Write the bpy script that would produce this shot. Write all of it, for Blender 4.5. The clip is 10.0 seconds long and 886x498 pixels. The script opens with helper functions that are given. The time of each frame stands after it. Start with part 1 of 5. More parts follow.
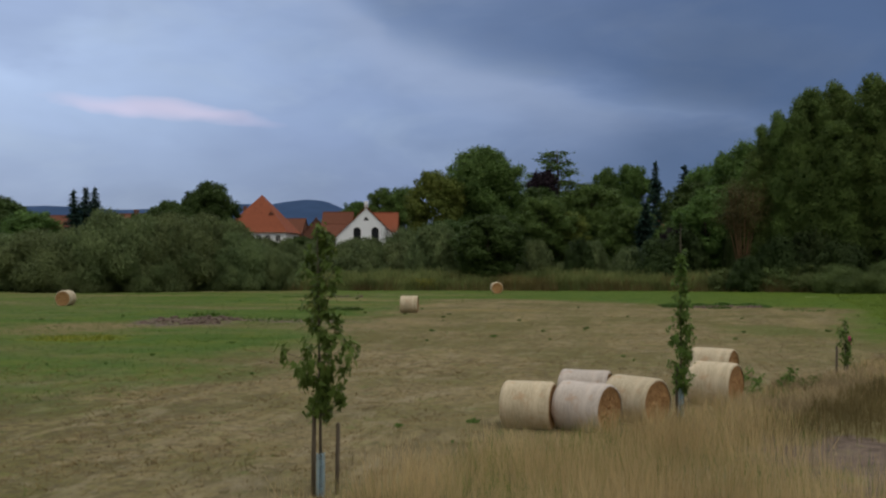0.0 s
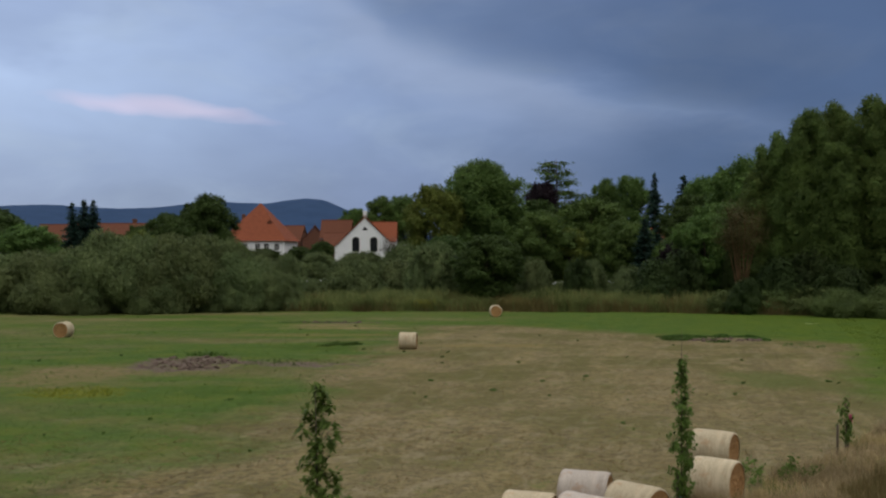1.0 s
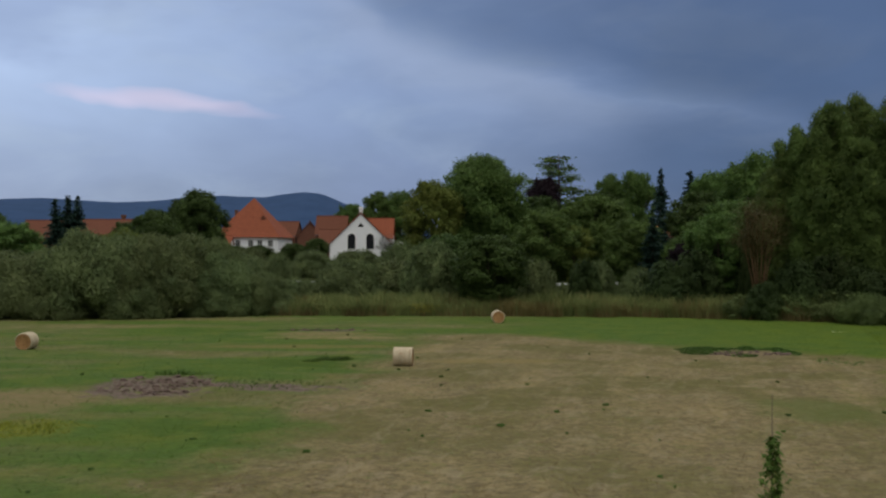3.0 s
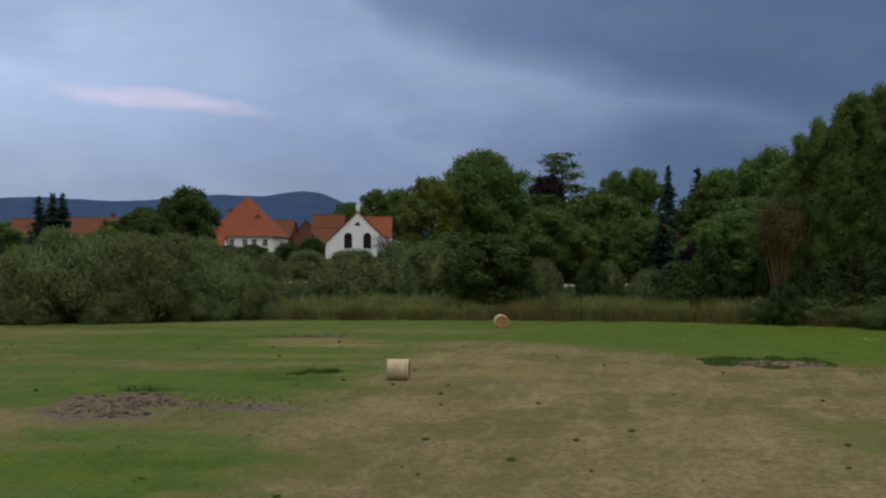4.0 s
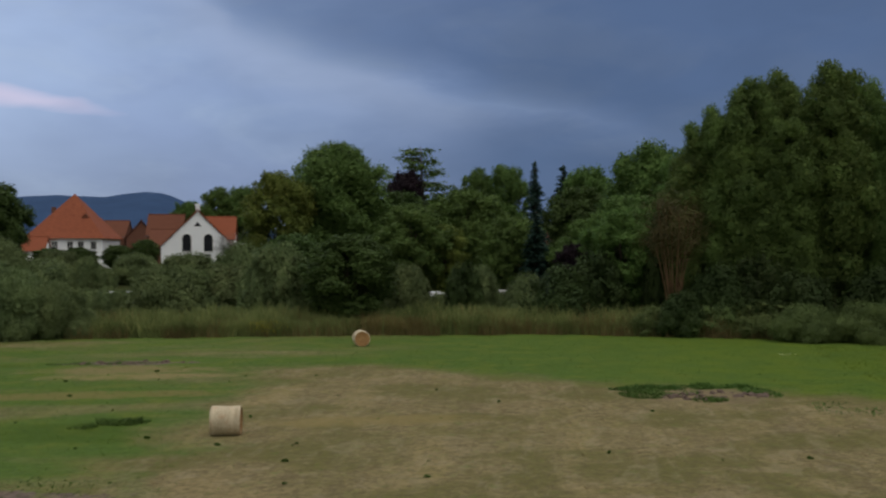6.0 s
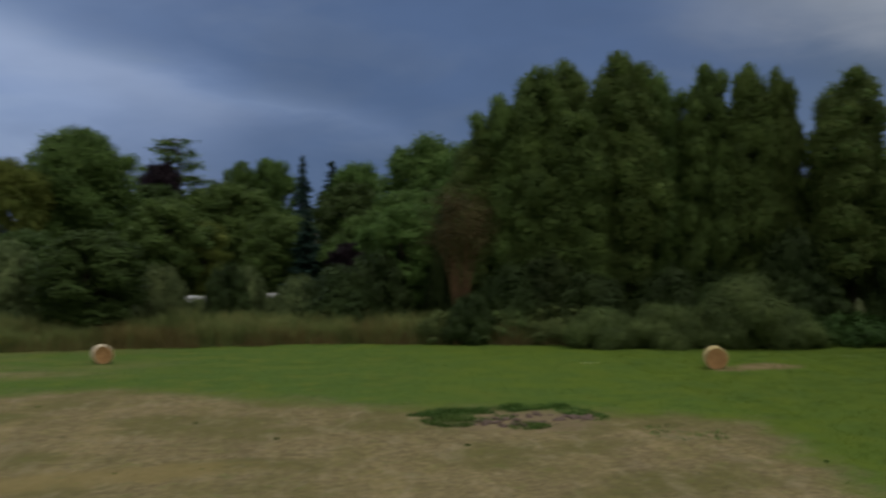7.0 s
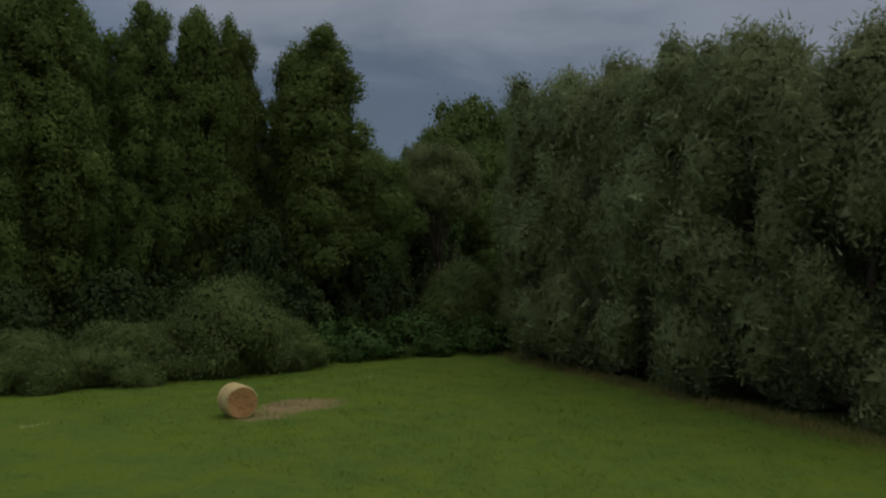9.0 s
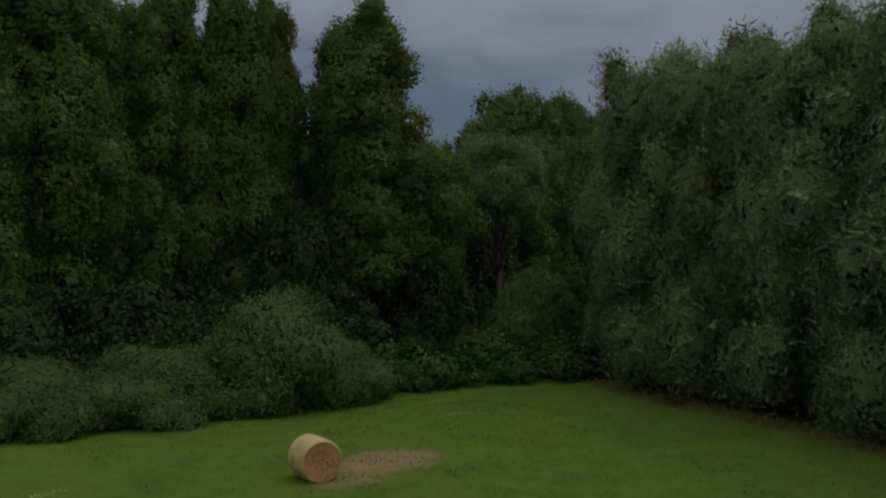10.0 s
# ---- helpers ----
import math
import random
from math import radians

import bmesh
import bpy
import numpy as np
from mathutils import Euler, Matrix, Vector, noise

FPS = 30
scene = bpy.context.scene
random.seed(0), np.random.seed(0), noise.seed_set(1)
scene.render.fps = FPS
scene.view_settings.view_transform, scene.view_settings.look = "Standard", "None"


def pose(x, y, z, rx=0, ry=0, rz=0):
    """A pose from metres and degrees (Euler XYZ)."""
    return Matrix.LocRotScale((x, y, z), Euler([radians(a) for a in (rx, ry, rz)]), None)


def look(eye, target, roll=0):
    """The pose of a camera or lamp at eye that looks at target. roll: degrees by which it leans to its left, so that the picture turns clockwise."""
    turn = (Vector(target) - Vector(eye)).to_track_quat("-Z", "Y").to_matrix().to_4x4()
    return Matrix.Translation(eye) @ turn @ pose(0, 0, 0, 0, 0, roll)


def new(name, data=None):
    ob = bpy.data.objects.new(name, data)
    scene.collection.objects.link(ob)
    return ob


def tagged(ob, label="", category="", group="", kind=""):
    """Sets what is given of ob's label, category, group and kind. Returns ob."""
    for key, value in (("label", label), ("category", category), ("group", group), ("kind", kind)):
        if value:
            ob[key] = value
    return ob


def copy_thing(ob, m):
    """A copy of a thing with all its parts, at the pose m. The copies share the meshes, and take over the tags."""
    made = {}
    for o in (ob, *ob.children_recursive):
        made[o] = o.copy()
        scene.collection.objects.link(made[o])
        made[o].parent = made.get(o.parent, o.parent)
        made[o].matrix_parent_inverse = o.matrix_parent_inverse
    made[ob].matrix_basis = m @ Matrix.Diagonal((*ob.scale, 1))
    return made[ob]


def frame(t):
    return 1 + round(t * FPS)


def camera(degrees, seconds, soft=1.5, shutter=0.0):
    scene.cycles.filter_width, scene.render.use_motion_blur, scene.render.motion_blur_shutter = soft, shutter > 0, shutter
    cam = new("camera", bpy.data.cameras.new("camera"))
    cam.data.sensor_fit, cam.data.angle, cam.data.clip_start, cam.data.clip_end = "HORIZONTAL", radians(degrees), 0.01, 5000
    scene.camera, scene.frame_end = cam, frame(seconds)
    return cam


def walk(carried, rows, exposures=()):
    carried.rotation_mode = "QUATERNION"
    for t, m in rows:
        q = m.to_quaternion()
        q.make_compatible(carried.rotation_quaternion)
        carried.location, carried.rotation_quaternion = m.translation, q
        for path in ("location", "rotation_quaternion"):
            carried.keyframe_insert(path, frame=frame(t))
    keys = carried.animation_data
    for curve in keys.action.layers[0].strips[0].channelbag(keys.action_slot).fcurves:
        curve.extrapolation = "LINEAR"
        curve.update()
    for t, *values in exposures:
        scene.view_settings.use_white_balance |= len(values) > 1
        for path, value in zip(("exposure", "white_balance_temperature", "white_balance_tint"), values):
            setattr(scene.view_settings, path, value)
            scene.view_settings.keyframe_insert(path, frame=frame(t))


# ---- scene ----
cam = camera(46.6, 10.0, 2.25, 0.26)
# seconds, x, y, z, yaw, pitch, roll
ROWS = [
    (0, 0.000, 0.000, 4.050, 0.00, 0.50, 0.00),
    (0.5, -0.008, 0.036, 5.600, -0.04, 0.47, 0.02),
    (1, -0.016, 0.172, 6.905, -0.07, 0.38, 0.03),
    (1.5, -0.025, 1.044, 7.495, -0.10, 0.32, 0.06),
    (2, -0.033, 2.739, 7.748, -0.13, 0.18, 0.07),
    (2.5, -0.066, 4.912, 7.750, -0.16, 0.09, 0.10),
    (4, -0.074, 14.777, 7.844, -0.21, -0.01, 0.14),
    (4.5, 0.000, 18.991, 7.889, -1.71, 0.02, 0.15),
    (5, 0.000, 22.862, 7.907, -3.98, 0.07, 0.13),
    (6.5, 0.713, 36.212, 7.909, -12.36, 0.12, -0.01),
    (6.6, 0.904, 37.327, 7.887, -13.46, 0.12, 0.01),
    (6.7, 1.094, 38.443, 7.866, -14.83, 0.13, 0.02),
    (6.8, 1.284, 39.558, 7.844, -16.22, 0.14, 0.04),
    (6.9, 1.474, 40.673, 7.823, -18.57, 0.14, 0.05),
    (7, 1.665, 41.789, 7.801, -21.70, 0.15, 0.06),
    (7.1, 1.784, 42.863, 7.803, -25.19, 0.13, 0.00),
    (7.2, 1.904, 43.937, 7.804, -28.68, 0.10, -0.06),
    (7.3, 2.024, 45.012, 7.805, -31.86, 0.08, -0.12),
    (7.4, 2.143, 46.086, 7.806, -34.73, 0.05, -0.18),
    (7.5, 2.263, 47.160, 7.807, -36.72, 0.03, -0.24),
    (7.6, 2.563, 48.403, 7.792, -38.16, 0.02, -0.25),
    (7.7, 2.863, 49.647, 7.777, -39.68, 0.01, -0.26),
    (7.8, 3.164, 50.890, 7.761, -40.59, 0.00, -0.28),
    (7.9, 3.464, 52.133, 7.746, -41.51, -0.00, -0.29),
    (8, 3.764, 53.377, 7.730, -43.12, -0.01, -0.30),
    (8.1, 4.259, 54.644, 7.722, -44.88, -0.03, -0.31),
    (8.2, 4.754, 55.912, 7.713, -46.71, -0.05, -0.32),
    (8.5, 6.240, 59.716, 7.687, -52.24, -0.11, -0.34),
    (9, 9.036, 65.668, 7.780, -58.08, -0.24, -0.47),
    (9.5, 12.735, 71.604, 7.939, -58.41, -0.10, -0.41),
    (10, 15.506, 75.736, 8.040, -58.58, -0.05, -0.36),
]
walk(cam, [(t, pose(x, y, z, 90 + pitch, 0, yaw) @ pose(0, 0, 0, 0, 0, roll)) for t, x, y, z, yaw, pitch, roll in ROWS],
     [(0.0, 0.05), (4.5, 0.05), (6.5, 0.0), (7.5, -0.1), (9.0, -0.2), (10.0, -0.25)])

# ---- sky, sun ----
SUN_AZ, SUN_EL = 150.0, 62.0


class Nodes:
    """Short-hand for building node trees."""

    def __init__(self, tree):
        self.t = tree
        tree.nodes.clear()

    def put(self, kind, ins=None, **attrs):
        n = self.t.nodes.new(kind)
        for k, v in attrs.items():
            setattr(n, k, v)
        for k, v in (ins or {}).items():
            self.feed(n.inputs[k], v)
        return n

    def feed(self, socket, v):
        if isinstance(v, bpy.types.NodeSocket):
            self.t.links.new(v, socket)
        elif v is not None:
            socket.default_value = v

    def math(self, op, a, b=0.0, c=0.0, clamp=False):
        n = self.put("ShaderNodeMath", operation=op, use_clamp=clamp)
        for s, v in zip(n.inputs, (a, b, c)):
            self.feed(s, v)
        return n.outputs[0]

    def ramp(self, v, lo, hi, a=0.0, b=1.0, smooth=True):
        n = self.put("ShaderNodeMapRange", interpolation_type="SMOOTHSTEP" if smooth else "LINEAR")
        for s, x in zip(n.inputs, (v, lo, hi, a, b)):
            self.feed(s, x)
        return n.outputs[0]

    def mix(self, f, a, b, blend="MIX"):
        n = self.put("ShaderNodeMix", data_type="RGBA", blend_type=blend)
        self.feed(n.inputs[0], f)
        for s, v in ((n.inputs[6], a), (n.inputs[7], b)):
            self.feed(s, (*v, 1.0) if isinstance(v, tuple) and len(v) == 3 else v)
        return n.outputs[2]

    def noise(self, vec, scale, detail=4.0, rough=0.55, distort=0.0):
        n = self.put("ShaderNodeTexNoise", {"Vector": vec, "Scale": scale, "Detail": detail, "Roughness": rough, "Distortion": distort})
        return n.outputs[0]

    def vec(self, x, y, z=0.0):
        return self.put("ShaderNodeCombineXYZ", {"X": x, "Y": y, "Z": z}).outputs[0]


def build_world():
    world = bpy.data.worlds.new("storm_sky")
    scene.world = world
    world.use_nodes = True
    k = Nodes(world.node_tree)
    co = k.put("ShaderNodeTexCoord").outputs["Generated"]
    sep = k.put("ShaderNodeSeparateXYZ", {0: co})
    x, y, z = sep.outputs
    az = k.math("MULTIPLY", k.math("ARCTAN2", x, y), 57.2958)
    el = k.math("MULTIPLY", k.math("ARCSINE", z), 57.2958)
    # cloud noise on a flattened dome: long streaks near the horizon
    flat = k.vec(k.math("MULTIPLY", az, 0.045), k.math("MULTIPLY", el, 0.11))
    n1 = k.noise(flat, 1.0, 5.0, 0.5, 0.3)
    n2 = k.noise(k.vec(k.math("MULTIPLY", az, 0.1), k.math("MULTIPLY", el, 0.27)), 1.0, 5.0, 0.55, 0.4)
    n3 = k.noise(k.vec(k.math("MULTIPLY", az, 0.16), k.math("MULTIPLY", el, 0.36)), 1.0, 3.0, 0.5, 0.3)
    w1 = k.math("SUBTRACT", n1, 0.5)
    w3 = k.math("SUBTRACT", n3, 0.5)
    w2 = k.math("SUBTRACT", n2, 0.5)
    # light cloud, paler to the upper left
    left = k.ramp(k.math("ADD", az, k.math("MULTIPLY", w1, 22.0)), -30.0, 6.0)
    light = k.mix(left, (0.44, 0.56, 0.80), (0.195, 0.268, 0.445))
    lower = k.ramp(el, 2.0, 9.0)
    light = k.mix(lower, k.mix(left, (0.283, 0.35, 0.51), (0.148, 0.2, 0.33)), light)
    # pale streak over the hills
    sx = k.math("DIVIDE", k.math("ADD", az, k.math("ADD", 15.0, k.math("MULTIPLY", w3, 7.0))), 7.2)
    sy = k.math("DIVIDE", k.math("SUBTRACT", k.math("ADD", k.math("ADD", el, k.math("MULTIPLY", w3, 2.0)), k.math("MULTIPLY", az, 0.06)), 6.95), 0.62)
    streak = k.math("SUBTRACT", 1.0, k.math("ADD", k.math("MULTIPLY", sx, sx), k.math("MULTIPLY", sy, sy)), clamp=True)
    light = k.mix(k.math("MULTIPLY", streak, 0.75), light, (0.62, 0.565, 0.73))
    light = k.mix(k.ramp(n1, 0.52, 0.38, 0.0, 0.45), light, (0.20, 0.265, 0.45))
    light = k.mix(k.ramp(n2, 0.45, 0.75, 0.0, 0.4), light, (0.380, 0.470, 0.616))
    # dark storm bank, its edge sinking to the right
    line = k.math("ADD", k.math("SUBTRACT", 11.4, k.math("MULTIPLY", az, 0.29)), k.math("MULTIPLY", k.math("MAXIMUM", k.math("SUBTRACT", -3.0, az), 0.0), 0.55))
    over = k.math("ADD", k.math("SUBTRACT", el, line), k.math("ADD", k.math("MULTIPLY", w1, 3.0), k.math("ADD", k.math("MULTIPLY", w2, 3.0), k.math("MULTIPLY", w3, 2.0))))
    bank = k.ramp(over, -1.4, 2.2)
    # paler cloud along the lower side of the bank's edge
    rim = k.math("MULTIPLY", k.math("MULTIPLY", k.ramp(over, -4.5, -1.2), k.ramp(over, 0.8, -0.8)), k.math("MULTIPLY", k.ramp(az, -12.0, -3.0), k.ramp(az, 16.0, 9.0)))
    light = k.mix(k.math("MULTIPLY", rim, 0.5), light, (0.31, 0.375, 0.53))
    bank = k.math("MAXIMUM", bank, k.ramp(k.math("ADD", az, k.math("MULTIPLY", w1, 8.0)), 10.0, 23.0))
    bank = k.math("MAXIMUM", bank, k.math("MULTIPLY", k.ramp(k.math("ADD", az, k.math("MULTIPLY", w1, 8.0)), 0.0, 13.0), k.ramp(k.math("ADD", el, k.math("MULTIPLY", w2, 3.0)), 12.5, 4.5, 0.0, 1.0)))
    bank = k.math("MULTIPLY", bank, k.ramp(az, -4.0, 16.0, 0.5, 1.0))
    dark = k.mix(k.ramp(k.math("ADD", az, k.math("MULTIPLY", w1, 20.0)), 32.0, 52.0), (0.066, 0.110, 0.219), (0.096, 0.127, 0.170))
    rise = k.ramp(k.math("ADD", k.math("SUBTRACT", el, line), k.math("MULTIPLY", w2, 4.0)), 1.0, 7.0)
    dark = k.mix(k.math("MULTIPLY", rise, k.ramp(az, 4.0, 16.0, 0.75, 0.1)), dark, (0.118, 0.168, 0.300))
    dark = k.mix(k.ramp(n2, 0.42, 0.68, 0.0, 0.3), dark, (0.118, 0.158, 0.245))
    # paler ceiling over the wood
    pale = k.math("MULTIPLY", k.ramp(az, 30.0, 47.0), k.ramp(k.math("ADD", el, k.math("MULTIPLY", w2, 7.0)), 8.5, 13.5))
    pale = k.math("MAXIMUM", pale, k.math("MULTIPLY", k.ramp(k.math("ADD", az, k.math("MULTIPLY", w1, 16.0)), 60.0, 74.0), 0.85))
    dark = k.mix(pale, dark, (0.248, 0.274, 0.325))
    front = k.mix(bank, light, dark)
    front = k.mix(1.0, front, k.put("ShaderNodeCombineXYZ", dict.fromkeys("XYZ", k.ramp(n3, 0.3, 0.7, 0.955, 1.045))).outputs[0], "MULTIPLY")
    # brighter cloud overhead and behind, where the storm has not come yet
    high = k.ramp(el, 18.0, 45.0)
    side = k.ramp(k.math("ABSOLUTE", k.math("SUBTRACT", az, 25.0)), 75.0, 120.0)
    away = k.math("MAXIMUM", high, side)
    open_sky = k.mix(n1, (0.69, 0.69, 0.665), (1.0, 0.985, 0.92))
    open_sky = k.mix(1.0, open_sky, k.put("ShaderNodeCombineXYZ", dict.fromkeys("XYZ", k.ramp(el, 2.0, 55.0, 0.29, 1.17))).outputs[0], "MULTIPLY")
    sky = k.mix(away, front, open_sky)
    # clear-sky tint from the physical sky, thin under the cloud
    nishita = k.put("ShaderNodeTexSky", sky_type="NISHITA", sun_disc=False, sun_elevation=radians(SUN_EL), sun_rotation=radians(SUN_AZ))
    sky = k.mix(0.006, sky, nishita.outputs[0], "ADD")
    sky = k.mix(k.ramp(el, -2.0, 0.0), (0.05, 0.055, 0.04), sky)
    bg = k.put("ShaderNodeBackground", {"Color": sky, "Strength": 1.0})
    out = k.put("ShaderNodeOutputWorld")
    k.t.links.new(bg.outputs[0], out.inputs[0])


build_world()
sun = new("sun", bpy.data.lights.new("sun", "SUN"))
sun.data.energy, sun.data.angle, sun.data.color = 0.65, radians(40), (1.0, 0.95, 0.88)
sun.matrix_world = look((0, 0, 0), (-math.sin(radians(SUN_AZ)) * math.cos(radians(SUN_EL)), -math.cos(radians(SUN_AZ)) * math.cos(radians(SUN_EL)), -math.sin(radians(SUN_EL))))

# ---- materials ----


def material(name):
    m = bpy.data.materials.new(name)
    m.use_nodes = True
    return m, Nodes(m.node_tree)


def finish(k, colour, rough=0.8, bump=None, strength=0.3, dist=0.02, metal=0.0, spec=0.3):
    b = k.put("ShaderNodeBsdfPrincipled", {"Base Color": colour if not isinstance(colour, tuple) else (*colour, 1.0), "Roughness": rough, "Metallic": metal, "Specular IOR Level": spec})
    if bump is not None:
        bn = k.put("ShaderNodeBump", {"Height": bump, "Strength": strength, "Distance": dist})
        k.t.links.new(bn.outputs[0], b.inputs["Normal"])
    out = k.put("ShaderNodeOutputMaterial")
    k.t.links.new(b.outputs[0], out.inputs[0])
    return b


def leaf_material(name, dark, light, odd=None, through_light=0.28, rough=0.55, tint=(0.99, 1.07, 0.97)):
    """Leaves: each leaf its own tone, each tree a slightly different hue."""
    dark, light, odd = (tuple(v * f for v, f in zip(c, tint)) if c else None for c in (dark, light, odd))
    m, k = material(name)
    geo = k.put("ShaderNodeNewGeometry")
    info = k.put("ShaderNodeObjectInfo")
    isl = geo.outputs["Random Per Island"]
    co = k.put("ShaderNodeTexCoord").outputs["Object"]
    big = k.noise(co, 0.35, 3.0)
    f = k.math("ADD", k.math("MULTIPLY", isl, 0.14), k.math("MULTIPLY", k.ramp(big, 0.2, 0.8), 0.86))
    col = k.mix(f, dark, light)
    if odd:
        col = k.mix(k.ramp(isl, 0.9, 1.0, 0.0, 0.6), col, odd)
    hsv = k.put("ShaderNodeHueSaturation", {"Hue": k.ramp(info.outputs["Random"], 0, 1, 0.488, 0.512, False), "Saturation": 1.0, "Value": k.ramp(info.outputs["Random"], 0, 1, 0.84, 1.13, False), "Color": col})
    b = k.put("ShaderNodeBsdfPrincipled", {"Base Color": hsv.outputs[0], "Roughness": rough, "Specular IOR Level": 0.08})
    tr = k.put("ShaderNodeBsdfTranslucent", {"Color": hsv.outputs[0]})
    mx = k.put("ShaderNodeMixShader", {0: through_light})
    k.t.links.new(b.outputs[0], mx.inputs[1])
    k.t.links.new(tr.outputs[0], mx.inputs[2])
    out = k.put("ShaderNodeOutputMaterial")
    k.t.links.new(mx.outputs[0], out.inputs[0])
    return m


def plain(name, a, b, scale=3.0, rough=0.8, metal=0.0, bump=0.3, dist=0.01, stretch=(1, 1, 1), spec=0.15):
    """A surface between two tones, with coarse and fine variation."""
    m, k = material(name)
    co = k.put("ShaderNodeTexCoord").outputs["Object"]
    co = k.put("ShaderNodeMapping", {"Vector": co, "Scale": stretch}).outputs[0]
    n = k.noise(co, scale, 6.0, 0.6)
    g = k.noise(co, scale * 9.0, 3.0, 0.6)
    f = k.math("ADD", k.math("MULTIPLY", k.ramp(n, 0.3, 0.7), 0.65), k.math("MULTIPLY", g, 0.35))
    finish(k, k.mix(f, a, b), rough, k.math("ADD", n, k.math("MULTIPLY", g, 0.4)), bump, dist, metal, spec)
    return m


M_POPLAR = leaf_material("poplar_leaf", (0.054, 0.079, 0.026), (0.138, 0.188, 0.055), (0.189, 0.222, 0.067), through_light=0.42)
M_GREEN = leaf_material("green_leaf", (0.051, 0.085, 0.024), (0.117, 0.179, 0.051), (0.152, 0.194, 0.058))
M_LIGHT = leaf_material("light_green_leaf", (0.052, 0.078, 0.024), (0.122, 0.162, 0.05), (0.15, 0.19, 0.06))
M_YELLOW = leaf_material("yellowing_leaf", (0.067, 0.091, 0.022), (0.162, 0.178, 0.043), (0.205, 0.178, 0.043))
M_DARK = leaf_material("dark_leaf", (0.034, 0.053, 0.016), (0.071, 0.103, 0.032))
M_WILLOW = leaf_material("willow_leaf", (0.080, 0.091, 0.047), (0.210, 0.230, 0.118), (0.38, 0.40, 0.25), through_light=0.4)
M_SHRUB = leaf_material("willow_shrub_leaf", (0.067, 0.088, 0.039), (0.162, 0.187, 0.083), (0.21, 0.224, 0.106))
M_BUSH = leaf_material("bush_leaf", (0.061, 0.081, 0.031), (0.137, 0.168, 0.061), (0.171, 0.195, 0.077))
M_PURPLE = leaf_material("purple_leaf", (0.012, 0.008, 0.012), (0.03, 0.017, 0.025))
M_NEEDLE = leaf_material("blue_needle", (0.015, 0.035, 0.029), (0.041, 0.071, 0.061))
M_DEAD = leaf_material("withered_leaf", (0.056, 0.046, 0.02), (0.112, 0.086, 0.038))
# undergrowth leaves toned below dark_leaf, the wood's shade put into their colour
M_UNDER = leaf_material("shade_darkened_leaf", (0.023, 0.036, 0.013), (0.051, 0.071, 0.024))
M_BRAMBLE = leaf_material("bramble_leaf", (0.026, 0.048, 0.014), (0.066, 0.108, 0.032))
M_REED = leaf_material("reed_blade", (0.086, 0.100, 0.036), (0.24, 0.245, 0.10), (0.42, 0.33, 0.15))
M_DRY = leaf_material("dry_stalk", (0.38, 0.285, 0.13), (0.68, 0.53, 0.26), (0.18, 0.20, 0.06), tint=(1.03, 1.04, 1.08))
M_STALK = leaf_material("brown_stalk", (0.11, 0.088, 0.04), (0.24, 0.19, 0.085), (0.12, 0.14, 0.05), tint=(0.98, 1.0, 0.92))
M_MATTED = leaf_material("matted_stalk", (0.2, 0.152, 0.085), (0.44, 0.34, 0.2), (0.15, 0.17, 0.06), tint=(1.0, 1.0, 1.0))
M_GRASS = leaf_material("meadow_blade", (0.05, 0.09, 0.016), (0.114, 0.182, 0.034), (0.17, 0.16, 0.05))
M_STRAWBLADE = leaf_material("stubble_blade", (0.13, 0.103, 0.043), (0.25, 0.2, 0.09), (0.09, 0.14, 0.03), tint=(1.06, 1.0, 1.0))
M_SAPLING = leaf_material("sapling_leaf", (0.07, 0.105, 0.025), (0.17, 0.225, 0.06), (0.19, 0.18, 0.06), through_light=0.45)
M_BARK = plain("bark", (0.05, 0.04, 0.03), (0.13, 0.105, 0.08), 4.0, 0.9, bump=0.6, stretch=(1, 1, 0.2))
M_POPLARBARK = plain("poplar_bark", (0.07, 0.058, 0.042), (0.15, 0.125, 0.09), 4.0, 0.9, bump=0.6, stretch=(1, 1, 0.2))
M_DEADBARK = plain("rusty_bark", (0.09, 0.055, 0.03), (0.185, 0.11, 0.058), 4.0, 0.9, bump=0.6, stretch=(1, 1, 0.2))


